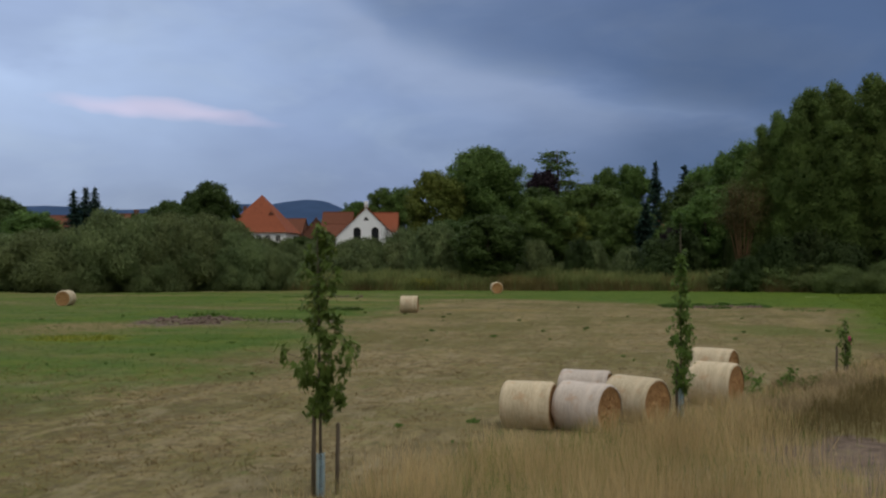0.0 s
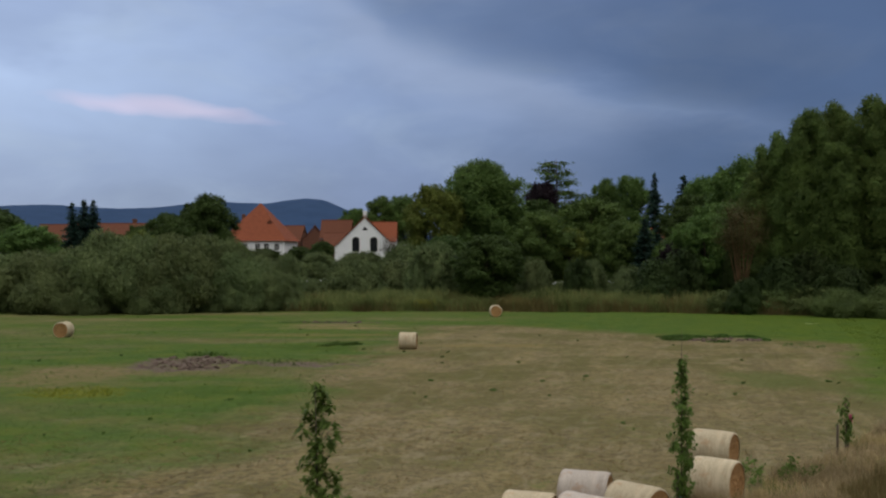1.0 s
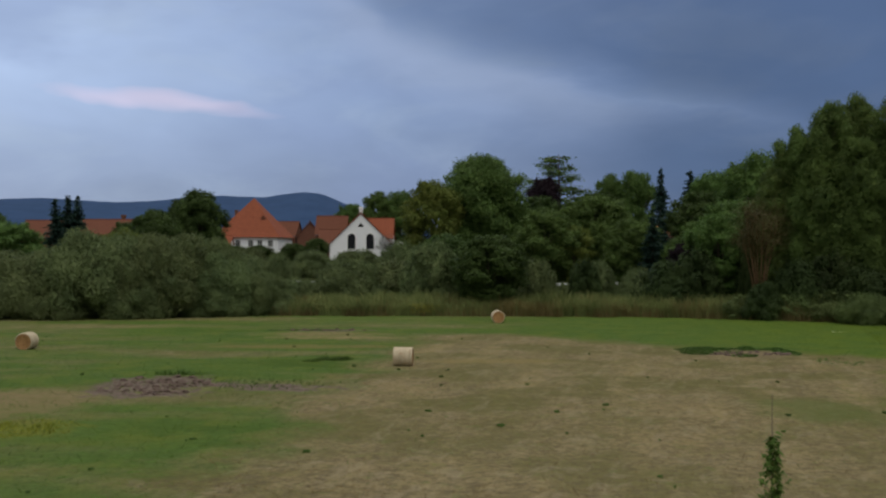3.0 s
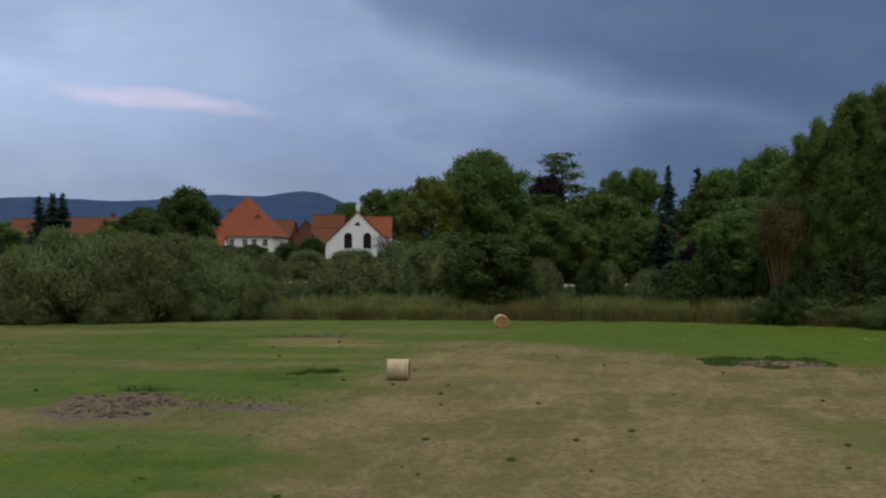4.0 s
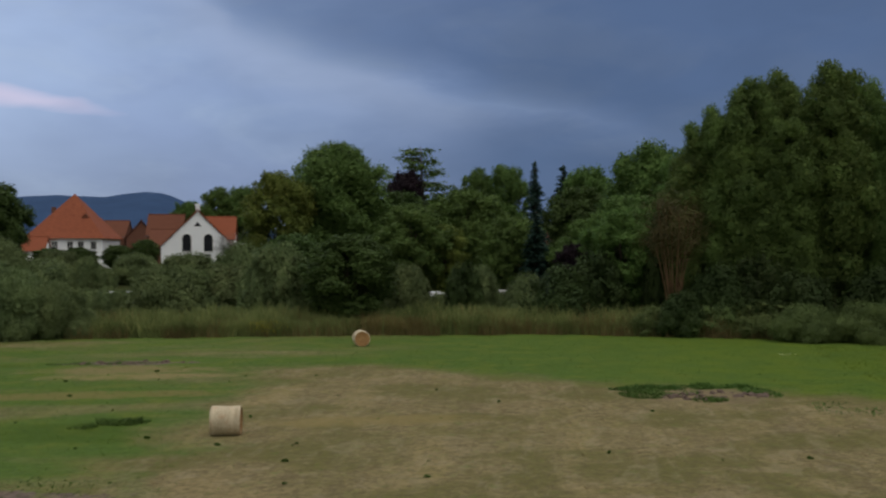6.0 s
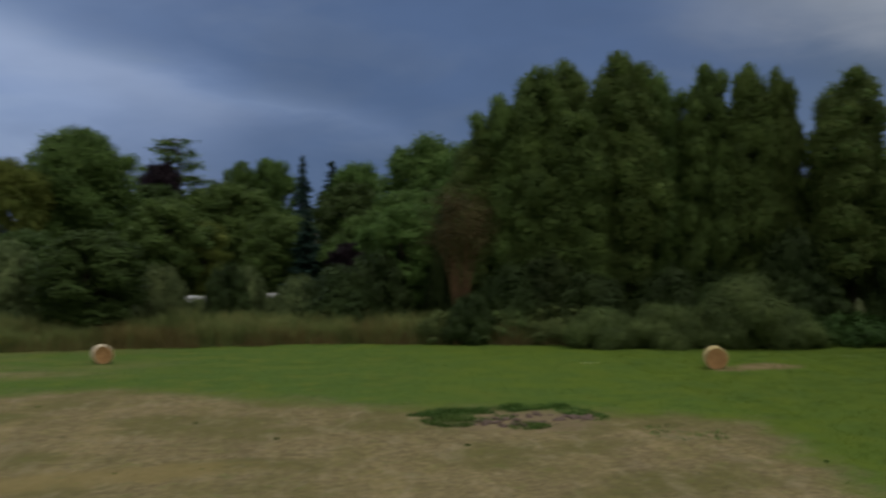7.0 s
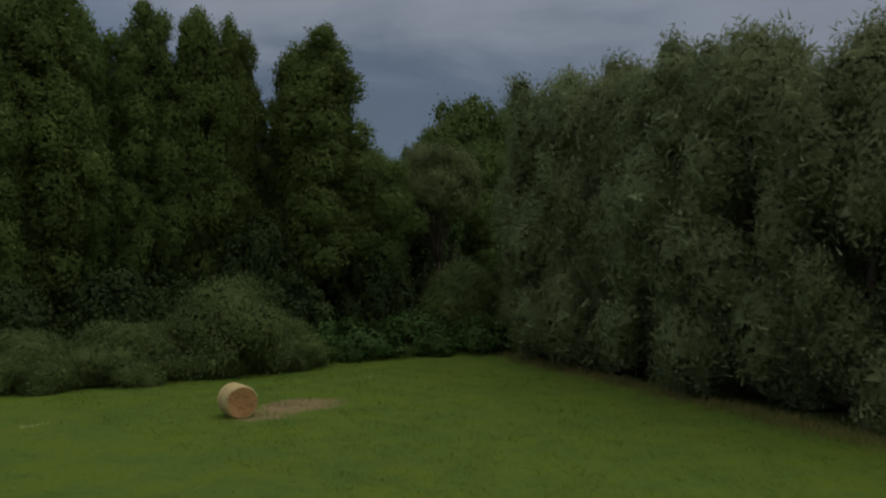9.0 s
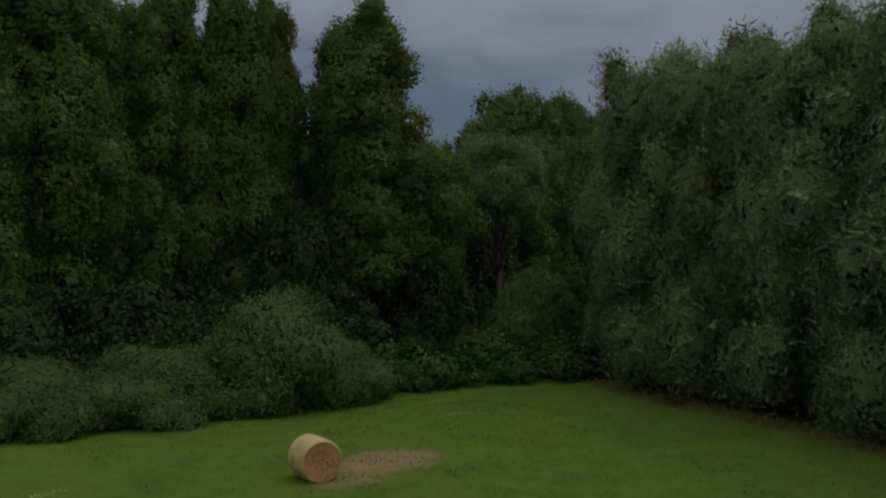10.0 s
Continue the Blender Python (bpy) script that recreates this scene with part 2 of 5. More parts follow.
def ground_material():
    """Mown hay meadow: straw-coloured stubble with green regrowth in broad patches."""
    m, k = material("meadow")
    co = k.put("ShaderNodeNewGeometry").outputs["Position"]
    sep = k.put("ShaderNodeSeparateXYZ", {0: co})
    x, y = sep.outputs[0], sep.outputs[1]
    n = k.noise(co, 0.06, 5.0, 0.6)
    n3 = k.noise(co, 0.35, 5.0, 0.65)
    w = k.math("SUBTRACT", n, 0.5)
    wx = k.math("ADD", x, k.math("ADD", k.math("MULTIPLY", w, 14.0), k.math("MULTIPLY", k.math("SUBTRACT", n3, 0.5), 7.0)))
    wy = k.math("ADD", y, k.math("ADD", k.math("MULTIPLY", w, 12.0), k.math("MULTIPLY", k.math("SUBTRACT", n3, 0.5), 9.0)))
    # the green edge: left of the stubble, and the far side, bending round the wood
    left_line = k.math("ADD", k.math("MULTIPLY", y, 0.115), -13.0)
    lft = k.ramp(k.math("SUBTRACT", wx, left_line), -3.0, 3.0, 1.0, 0.0)
    near = k.ramp(wy, 24.0, 36.0)
    far_line = k.math("SUBTRACT", 103.0, k.math("MULTIPLY", k.math("MAXIMUM", k.math("SUBTRACT", x, 6.0), 0.0), 0.85))
    far = k.ramp(k.math("SUBTRACT", wy, far_line), -4.0, 3.0)
    far = k.math("MULTIPLY", far, k.ramp(wy, 46.0, 62.0))
    right_line = k.math("ADD", 22.0, k.math("MULTIPLY", k.math("SUBTRACT", y, 51.6), 0.36))
    rgt = k.math("MULTIPLY", k.ramp(k.math("SUBTRACT", wx, right_line), -2.5, 2.5), k.ramp(y, 44.0, 56.0))
    green = k.math("MAXIMUM", k.math("MAXIMUM", k.math("MULTIPLY", lft, near), far), rgt)
    # worn streaks in the green
    band = k.noise(k.vec(k.math("MULTIPLY", x, 0.035), k.math("MULTIPLY", y, 0.11)), 1.0, 4.0, 0.6)
    worn = k.math("MULTIPLY", k.ramp(band, 0.42, 0.68), k.ramp(k.math("SUBTRACT", x, k.math("MULTIPLY", y, 0.0)), 14.0, 2.0))
    green = k.math("SUBTRACT", green, k.math("MULTIPLY", worn, 0.8), clamp=True)
    # green flecks in the straw
    fleck = k.noise(co, 1.1, 4.0, 0.7)
    green = k.math("ADD", green, k.math("MULTIPLY", k.ramp(fleck, 0.56, 0.7), 0.35), clamp=True)
    fine = k.noise(co, 9.0, 4.0, 0.7)
    mid = k.noise(co, 2.2, 4.0, 0.65)
    tone = k.math("ADD", k.math("MULTIPLY", fine, 0.5), k.math("MULTIPLY", mid, 0.5))
    # dark undergrowth floor, drawn out past the willows to paint their shade
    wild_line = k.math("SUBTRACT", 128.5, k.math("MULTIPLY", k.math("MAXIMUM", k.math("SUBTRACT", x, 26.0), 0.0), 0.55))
    wild_and_shade = k.math("MAXIMUM", k.ramp(k.math("SUBTRACT", wy, wild_line), 0.0, 4.0), k.ramp(k.math("SUBTRACT", k.math("SUBTRACT", wx, 52.5), k.math("MULTIPLY", k.math("SUBTRACT", y, 70.0), 0.68)), -3.5, 3.5, 0.0, k.ramp(y, 40.0, 60.0)))
    across = k.math("SUBTRACT", x, k.math("MULTIPLY", y, 0.22))
    swath = k.noise(k.vec(k.math("MULTIPLY", across, 0.42), k.math("MULTIPLY", y, 0.05)), 1.0, 4.0, 0.6)
    straw = k.mix(k.ramp(tone, 0.36, 0.64), (0.115, 0.091, 0.045), (0.238, 0.193, 0.098))
    straw = k.mix(k.ramp(swath, 0.48, 0.7, 0.0, 0.55), straw, (0.262, 0.207, 0.097))
    straw = k.mix(k.ramp(swath, 0.46, 0.3, 0.0, 0.4), straw, (0.10, 0.08, 0.045))
    straw = k.mix(k.ramp(n3, 0.48, 0.7, 0.0, 0.55), straw, (0.15, 0.135, 0.045))
    grass = k.mix(k.ramp(tone, 0.3, 0.7), (0.043, 0.074, 0.016), (0.079, 0.130, 0.027))
    grass = k.mix(k.ramp(n3, 0.45, 0.7, 0.0, 0.6), grass, (0.112, 0.122, 0.027))
    blot = k.noise(co, 0.13, 5.0, 0.62)
    straw = k.mix(k.ramp(blot, 0.44, 0.6, 0.0, 0.85), straw, (0.108, 0.102, 0.034))
    straw = k.mix(k.ramp(blot, 0.42, 0.3, 0.0, 0.5), straw, (0.25, 0.19, 0.095))
    rake = k.noise(k.vec(k.math("MULTIPLY", across, 1.15), k.math("MULTIPLY", y, 0.09)), 1.0, 5.0, 0.65)
    straw = k.mix(k.ramp(rake, 0.5, 0.64, 0.0, k.ramp(y, 26.0, 52.0, 0.32, 0.12)), straw, (0.30, 0.245, 0.145))
    straw = k.mix(k.ramp(rake, 0.48, 0.36, 0.0, k.ramp(y, 26.0, 52.0, 0.4, 0.1)), straw, (0.085, 0.07, 0.045))
    clod = k.noise(co, 3.4, 6.0, 0.72)
    straw = k.mix(k.ramp(clod, 0.45, 0.64, 0.0, k.ramp(y, 34.0, 62.0, 0.8, 0.5)), straw, (0.075, 0.061, 0.036))
    lumpy = k.noise(co, 1.5, 7.0, 0.78, 0.5)
    straw = k.mix(k.ramp(lumpy, 0.5, 0.66, 0.0, k.ramp(y, 30.0, 60.0, 0.7, 0.45)), straw, (0.078, 0.068, 0.034))
    straw = k.mix(k.ramp(lumpy, 0.46, 0.34, 0.0, 0.35), straw, (0.25, 0.195, 0.105))
    rows = k.noise(k.vec(k.math("MULTIPLY", across, 1.3), k.math("MULTIPLY", y, 0.45)), 1.0, 5.0, 0.7)
    straw = k.mix(k.ramp(rows, 0.42, 0.75, 0.0, 0.24), straw, (0.095, 0.078, 0.032))
    straw = k.mix(k.ramp(k.math("ADD", y, k.math("MULTIPLY", w, 10.0)), 62.0, 34.0, 0.0, k.ramp(x, -11.0, -2.0, 0.0, 0.15)), straw, (0.27, 0.218, 0.128))
    # pale wisps of straw left by the rake
    wisp = k.noise(k.vec(k.math("MULTIPLY", across, 0.75), k.math("MULTIPLY", y, 0.4)), 1.0, 6.0, 0.7, 0.8)
    straw = k.mix(k.ramp(wisp, 0.5, 0.66, 0.0, k.ramp(y, 32.0, 52.0, 0.48, 0.28)), straw, (0.275, 0.230, 0.150))
    grass = k.mix(k.ramp(k.math("ADD", k.math("MULTIPLY", blot, 0.4), k.math("MULTIPLY", n3, 0.6)), 0.36, 0.64, k.ramp(x, 15.0, 35.0, 0.0, 0.15), k.ramp(x, 15.0, 35.0, 0.25, 0.75)), grass, (0.081, 0.121, 0.013))
    tuft = k.noise(co, 0.95, 5.0, 0.62, 0.6)
    rich = k.ramp(x, 15.0, 35.0, 0.25, 1.0)
    grass = k.mix(k.math("MULTIPLY", k.ramp(tuft, 0.48, 0.64), k.math("MULTIPLY", rich, 0.42)), grass, (0.081, 0.121, 0.013))
    grass = k.mix(k.math("MULTIPLY", k.ramp(tuft, 0.46, 0.32), k.math("MULTIPLY", rich, 0.4)), grass, (0.040, 0.072, 0.009))
    grass = k.mix(k.ramp(blot, 0.42, 0.28, 0.0, 0.3), grass, (0.036, 0.064, 0.007))
    grass = k.mix(k.ramp(band, 0.4, 0.3, 0.0, 0.5), grass, (0.04, 0.07, 0.008))
    turf = k.mix(green, straw, grass)
    for cx, cy, ax, ay, tint in ((-18.6, 52.4, 2.8, 2.6, (0.13, 0.132, 0.018)), (-21.5, 59.5, 4.2, 6.0, (0.18, 0.135, 0.068)), (-9.5, 98.2, 6.0, 1.7, (0.22, 0.17, 0.08)), (-11.0, 90.0, 9.0, 1.6, (0.165, 0.13, 0.05)), (4.0, 79.0, 6.0, 1.6, (0.185, 0.145, 0.058)), (23.2, 84.6, 4.0, 2.8, (0.165, 0.122, 0.08)), (18.4, 57.5, 3.2, 4.6, (0.085, 0.105, 0.03)), (-10.8, 101.8, 6.5, 2.8, (0.2, 0.15, 0.075)), (45.8, 97.2, 3.8, 1.7, (0.22, 0.155, 0.09)), (46.8, 97.8, 2.6, 1.2, (0.21, 0.148, 0.09))):
        u = k.math("DIVIDE", k.math("SUBTRACT", x, cx), ax)
        v = k.math("DIVIDE", k.math("SUBTRACT", y, cy), ay)
        d = k.math("ADD", k.math("MULTIPLY", u, u), k.math("MULTIPLY", v, v))
        s = k.ramp(k.math("ADD", d, k.math("ADD", k.math("MULTIPLY", k.math("SUBTRACT", n3, 0.5), 3.5), k.math("MULTIPLY", k.math("SUBTRACT", fleck, 0.5), 2.5))), 1.3, 0.1, 0.0, 0.66)
        turf = k.mix(s, turf, tint)
    # bare soil where the turf was torn: centre, half sizes
    soil = 0.0
    for cx, cy, ax, ay in ((-15.8, 66.0, 3.9, 5.0), (-9.5, 65.2, 4.0, 1.5), (-10.8, 106.2, 4.6, 1.4), (10.8, 20.6, 4.0, 4.4)):
        u = k.math("DIVIDE", k.math("SUBTRACT", x, cx), ax)
        v = k.math("DIVIDE", k.math("SUBTRACT", y, cy), ay)
        d = k.math("ADD", k.math("MULTIPLY", u, u), k.math("MULTIPLY", v, v))
        s = k.ramp(k.math("ADD", d, k.math("ADD", k.math("MULTIPLY", k.math("SUBTRACT", n3, 0.5), 4.5), k.math("MULTIPLY", k.math("SUBTRACT", fleck, 0.5), 2.5))), 1.15, 0.55)
        soil = k.math("MAXIMUM", soil, s)
    earth = k.mix(k.ramp(tone, 0.35, 0.65), (0.07, 0.052, 0.045), (0.185, 0.138, 0.112))
    turf = k.mix(k.math("MULTIPLY", soil, 0.94), turf, earth)
    turf = k.mix(wild_and_shade, turf, k.mix(tone, (0.02, 0.028, 0.008), (0.05, 0.055, 0.018)))
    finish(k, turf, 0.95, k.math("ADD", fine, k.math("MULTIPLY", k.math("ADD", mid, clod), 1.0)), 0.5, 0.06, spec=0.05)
    return m


M_GROUND = ground_material()

# ---- mesh helpers ----


def soup(name, verts, faces_n, mat):
    """A mesh of separate faces, all with faces_n corners; verts in face order."""
    me = bpy.data.meshes.new(name)
    n = len(verts) // faces_n
    me.vertices.add(len(verts))
    me.vertices.foreach_set("co", np.asarray(verts, np.float32).ravel())
    me.loops.add(len(verts))
    me.loops.foreach_set("vertex_index", np.arange(len(verts), dtype=np.int32))
    me.polygons.add(n)
    me.polygons.foreach_set("loop_start", np.arange(0, len(verts), faces_n, dtype=np.int32))
    me.materials.append(mat)
    me.update(calc_edges=True)
    return me


def unit(v):
    return v / np.maximum(np.linalg.norm(v, axis=-1, keepdims=True), 1e-9)


def leaf_verts(rng, c, along, length, width, facing=None):
    """Pointed leaves at c, pointing along and turned towards facing."""
    u = unit(along)
    if facing is not None:
        u = unit(u - facing * (u * facing).sum(1, keepdims=True) * 0.85)
    v = unit(np.cross(u, rng.normal(size=u.shape) if facing is None else facing))
    n = np.cross(u, v)
    length, width = np.reshape(length, (-1, 1)), np.reshape(width, (-1, 1))
    fold = n * width * 0.18
    q = np.stack([c - u * length * 0.45 + v * width * 0.62, c + u * length * 0.55 + fold, c - u * length * 0.45 - v * width * 0.62], 1)
    return q.reshape(-1, 3)


def clump_leaves(rng, centres, radii, count, length, width, droop=0.0, lift=0.0, core=0.12, spread=0.25):
    """Leaves on the shells of clumps. radii: (n, 3). count: leaves a clump of mean size."""
    vol = (radii.prod(1) ** (1 / 3)) ** 2
    counts = np.maximum(4, (count * vol / vol.mean()).astype(int))
    idx = np.repeat(np.arange(len(centres)), counts)
    d = unit(rng.normal(size=(len(idx), 3)))
    r = np.clip(rng.normal(0.92, spread, (len(idx), 1)), 0.3, 1.45)
    c = centres[idx] + d * r * radii[idx]
    along = unit(rng.normal(size=d.shape)) + 0.5 * d + np.array([0, 0, lift - droop])
    size = rng.uniform(0.65, 1.35, len(idx))
    mid = centres.mean(0) * np.array([1, 1, 0.8])
    out = unit(centres - mid)[idx]
    facing = unit(d * 0.4 + out * 0.7 + np.array([0, 0, 0.35]) + unit(rng.normal(size=d.shape)) * 0.5)
    parts = [leaf_verts(rng, c, along, length * size, width * size, facing)]
    if core:
        # the dense heart of each clump
        g = (1 + 5**0.5) / 2
        ico = unit(np.array([(-1, g, 0), (1, g, 0), (-1, -g, 0), (1, -g, 0), (0, -1, g), (0, 1, g), (0, -1, -g), (0, 1, -g), (g, 0, -1), (g, 0, 1), (-g, 0, -1), (-g, 0, 1)], float))
        tri = np.array([(a, b, c) for a in range(12) for b in range(a + 1, 12) for c in range(b + 1, 12) if max(np.linalg.norm(ico[a] - ico[b]), np.linalg.norm(ico[b] - ico[c]), np.linalg.norm(ico[a] - ico[c])) < 1.2])
        bumpy = ico[None] * rng.uniform(0.6, 1.25, (len(centres), 12, 1)) * core
        heart = centres[:, None] + bumpy * radii[:, None]
        parts.append(heart[:, tri].reshape(-1, 3))
    return np.concatenate(parts)


def ico_sphere():
    bm = bmesh.new()
    bmesh.ops.create_icosphere(bm, subdivisions=2, radius=1.0)
    v = np.array([tuple(q.co) for q in bm.verts])
    f = np.array([[q.index for q in p.verts] for p in bm.faces])
    bm.free()
    return v, f


ICO_V, ICO_F = ico_sphere()


def ripple(rng, p, size):
    """Smooth lumps between -1 and 1 at the points p, about size metres across."""
    out = np.zeros(len(p))
    for f in (1.0, 1.0, 1.9):
        k = rng.normal(size=(2, 3)) * 2.2 * f / size
        q = rng.uniform(0, math.tau, 2)
        out += np.sin(p @ k[0] + q[0]) * np.sin(p @ k[1] + q[1])
    return out / 2.0


def lobe_leaves(rng, centres, radii, dens, length, width, lift=0.4, sprig=0.3, shag=0.1, core=0.92, gaps=-9.0, lumps=1.2, inner=120, tilt=0.17, hang=0.0):
    """Leaves in short sprigs over the outer surface of merged lobes. dens: leaves a square metre; sprig: a sprig's length;
    lift: how far the sprigs turn upwards; hang: how far the leaves hang upright; shag: how unevenly they stand out; gaps: where the lumps fall below it, no leaves grow."""
    rx, ry, rz = radii.T
    area = 4 * math.pi * (((rx * ry) ** 1.6 + (rx * rz) ** 1.6 + (ry * rz) ** 1.6) / 3) ** (1 / 1.6)
    per = 3
    idx = np.repeat(np.arange(len(centres)), np.maximum(3, area * dens / per).astype(int))
    d = unit(rng.normal(size=(len(idx), 3)))
    c = centres[idx] + d * radii[idx]
    lump = ripple(rng, c, lumps)
    c = c + d * ((shag * lump + rng.normal(0, 0.5 * shag, len(c)))[:, None] * np.minimum(radii[idx], 1.6))
    seen = (c[:, 2] > 0.1) & (lump > gaps)
    for j in range(len(centres)):
        e = (((c - centres[j]) / radii[j]) ** 2).sum(1)
        seen &= (e > 0.62) | (idx == j)
    c, d, idx = c[seen], d[seen], idx[seen]
    n = unit(d / radii[idx])
    way = unit(n * 0.7 + np.array([0, 0, lift]) + rng.normal(0, 0.3, n.shape))
    k = np.repeat(np.arange(len(c)), per)
    s = rng.uniform(-0.3, 1.0, (len(k), 1))
    p = c[k] + way[k] * s * sprig + rng.normal(0, 0.42, (len(k), 3)) * sprig * (1.1 - 0.5 * s)
    facing = unit(n[k] * np.array([1, 1, 1 - hang]) + np.array([0, 0, 0.3 * (1 - hang)]) + rng.normal(0, tilt, p.shape))
    along = way[k] + rng.normal(0, 0.45, p.shape)
    size = rng.uniform(0.65, 1.35, len(p)) * (1.1 - 0.3 * s[:, 0])
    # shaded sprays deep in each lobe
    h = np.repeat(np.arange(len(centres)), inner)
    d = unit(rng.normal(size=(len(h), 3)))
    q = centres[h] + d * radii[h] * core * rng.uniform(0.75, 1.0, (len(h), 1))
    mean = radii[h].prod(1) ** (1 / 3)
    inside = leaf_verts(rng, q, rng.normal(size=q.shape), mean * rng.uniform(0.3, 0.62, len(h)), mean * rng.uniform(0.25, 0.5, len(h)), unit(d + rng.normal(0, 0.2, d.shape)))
    return leaf_verts(rng, p, along, length * size, width * size, facing), inside


def lobe_tree(name, rng, centres, radii, h, mat, dens, length, width, trunk_r, ends=14, bark=None, **shape):
    root = new(name)
    pick = rng.choice(len(centres), min(ends, len(centres)), replace=False)
    part("trunk", tubes(limbs(rng, h, trunk_r, centres[pick])), bark or M_BARK, root)
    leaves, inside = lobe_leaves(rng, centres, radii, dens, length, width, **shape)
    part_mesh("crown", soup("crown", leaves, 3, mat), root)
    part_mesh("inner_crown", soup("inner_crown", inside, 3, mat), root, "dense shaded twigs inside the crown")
    return root


def tubes(paths, sides=6):
    """Tapered tubes in one bmesh. paths: lists of (point, radius)."""
    bm = bmesh.new()
    for path in paths:
        rings = []
        for i, (p, r) in enumerate(path):
            a, b = Vector(path[max(0, i - 1)][0]), Vector(path[min(len(path) - 1, i + 1)][0])
            q = (b - a).to_track_quat("Z", "Y")
            rings.append([bm.verts.new(Vector(p) + q @ Vector((r * math.cos(s / sides * math.tau), r * math.sin(s / sides * math.tau), 0))) for s in range(sides)])
        for lo, hi in zip(rings, rings[1:]):
            for s in range(sides):
                f = bm.faces.new((lo[s], lo[(s + 1) % sides], hi[(s + 1) % sides], hi[s]))
                f.smooth = True
        bm.faces.new(rings[-1])
        bm.faces.new(rings[0][::-1])
    return bm


def part(name, bm, mat, parent=None, label=""):
    me = bpy.data.meshes.new(name)
    bm.to_mesh(me)
    bm.free()
    me.materials.append(mat)
    return part_mesh(name, me, parent, label)


def part_mesh(name, me, parent=None, label=""):
    ob = new(name, me)
    ob.parent = parent
    return tagged(ob, label) if label else ob


def box(bm, x0, x1, y0, y1, z0, z1):
    vs = [bm.verts.new((x, y, z)) for z in (z0, z1) for x, y in ((x0, y0), (x1, y0), (x1, y1), (x0, y1))]
    for f in ((3, 2, 1, 0), (4, 5, 6, 7), (0, 1, 5, 4), (1, 2, 6, 5), (2, 3, 7, 6), (3, 0, 4, 7)):
        bm.faces.new([vs[i] for i in f])
    return bm


def prism(bm, outline, y0, y1):
    """An outline in x, z, drawn out from y0 to y1."""
    a = [bm.verts.new((x, y0, z)) for x, z in outline]
    b = [bm.verts.new((x, y1, z)) for x, z in outline]
    bm.faces.new(a)
    bm.faces.new(b[::-1])
    n = len(a)
    for i in range(n):
        bm.faces.new((a[i], b[i], b[(i + 1) % n], a[(i + 1) % n]))
    return bm


# ---- ground ----


def step(a, b, v):
    s = np.clip((v - a) / (b - a), 0, 1)
    return s * s * (3 - 2 * s)


def ground_z(x, y):
    """Flat meadow, a little lower by the near verge, rising to the village."""
    x, y = np.asarray(x, float), np.asarray(y, float)
    return 4.0 * step(138, 238, y) - 0.25 * (1 - step(28, 60, y)) + 0.05 * np.sin(x * 0.21 + 1.0) * np.sin(y * 0.17) + 0.2 * step(30, 48, x) * step(84, 98, y) * (1 - step(138, 160, y))


def build_ground():
    def lines(lo, a, b, hi, fine, coarse):
        far_lo = -np.geomspace(1, -lo + a + 1, coarse)[::-1] + a + 1
        far_hi = np.geomspace(1, hi - b + 1, coarse) + b - 1
        return np.concatenate([far_lo[:-1], np.arange(a, b, fine), far_hi])

    xs, ys = lines(-4000, -75, 110, 4000, 1.4, 22), lines(-3000, -25, 145, 4500, 1.4, 22)
    gx, gy = np.meshgrid(xs, ys)
    gz = ground_z(gx, gy)
    rng = np.random.default_rng(5)
    gz = gz + rng.normal(0, 0.012, gz.shape) * (np.abs(gx) < 120) * (gy < 150)
    nx, ny = len(xs), len(ys)
    i = (np.arange(ny - 1)[:, None] * nx + np.arange(nx - 1)[None]).ravel()
    me = bpy.data.meshes.new("ground")
    me.from_pydata(np.stack([gx, gy, gz], -1).reshape(-1, 3).tolist(), [], np.stack([i, i + 1, i + 1 + nx, i + nx], 1).tolist())
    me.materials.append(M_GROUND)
    me.polygons.foreach_set("use_smooth", np.ones(len(me.polygons), bool))
    tagged(new("ground", me), "mown hay meadow with straw stubble and green regrowth", "meadow", kind="structure")


build_ground()


def gz(x, y):
    return float(ground_z(x, y))


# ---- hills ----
# distance haze painted as blue into the forest's base colour
M_HILL = plain("hazy_far_forest", (0.020, 0.046, 0.108), (0.030, 0.062, 0.138), 0.02, 1.0, bump=0.3, dist=3.0)


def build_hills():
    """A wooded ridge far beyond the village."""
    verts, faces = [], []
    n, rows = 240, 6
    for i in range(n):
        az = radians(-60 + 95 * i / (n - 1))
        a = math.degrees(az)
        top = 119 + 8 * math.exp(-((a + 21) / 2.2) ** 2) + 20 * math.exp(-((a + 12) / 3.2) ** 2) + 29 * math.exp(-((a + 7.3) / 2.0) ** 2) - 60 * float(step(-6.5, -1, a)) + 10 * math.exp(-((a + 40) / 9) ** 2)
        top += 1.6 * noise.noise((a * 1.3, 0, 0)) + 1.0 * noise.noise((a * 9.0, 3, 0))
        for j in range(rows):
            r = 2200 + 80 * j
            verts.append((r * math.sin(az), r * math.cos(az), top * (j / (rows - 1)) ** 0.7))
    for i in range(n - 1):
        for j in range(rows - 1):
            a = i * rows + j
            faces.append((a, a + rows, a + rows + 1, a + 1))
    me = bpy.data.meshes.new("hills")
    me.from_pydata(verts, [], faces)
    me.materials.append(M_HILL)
    tagged(new("hills", me), "wooded ridge on the horizon, blue haze painted in its colour", "hills", kind="structure")


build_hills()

# ---- trees ----


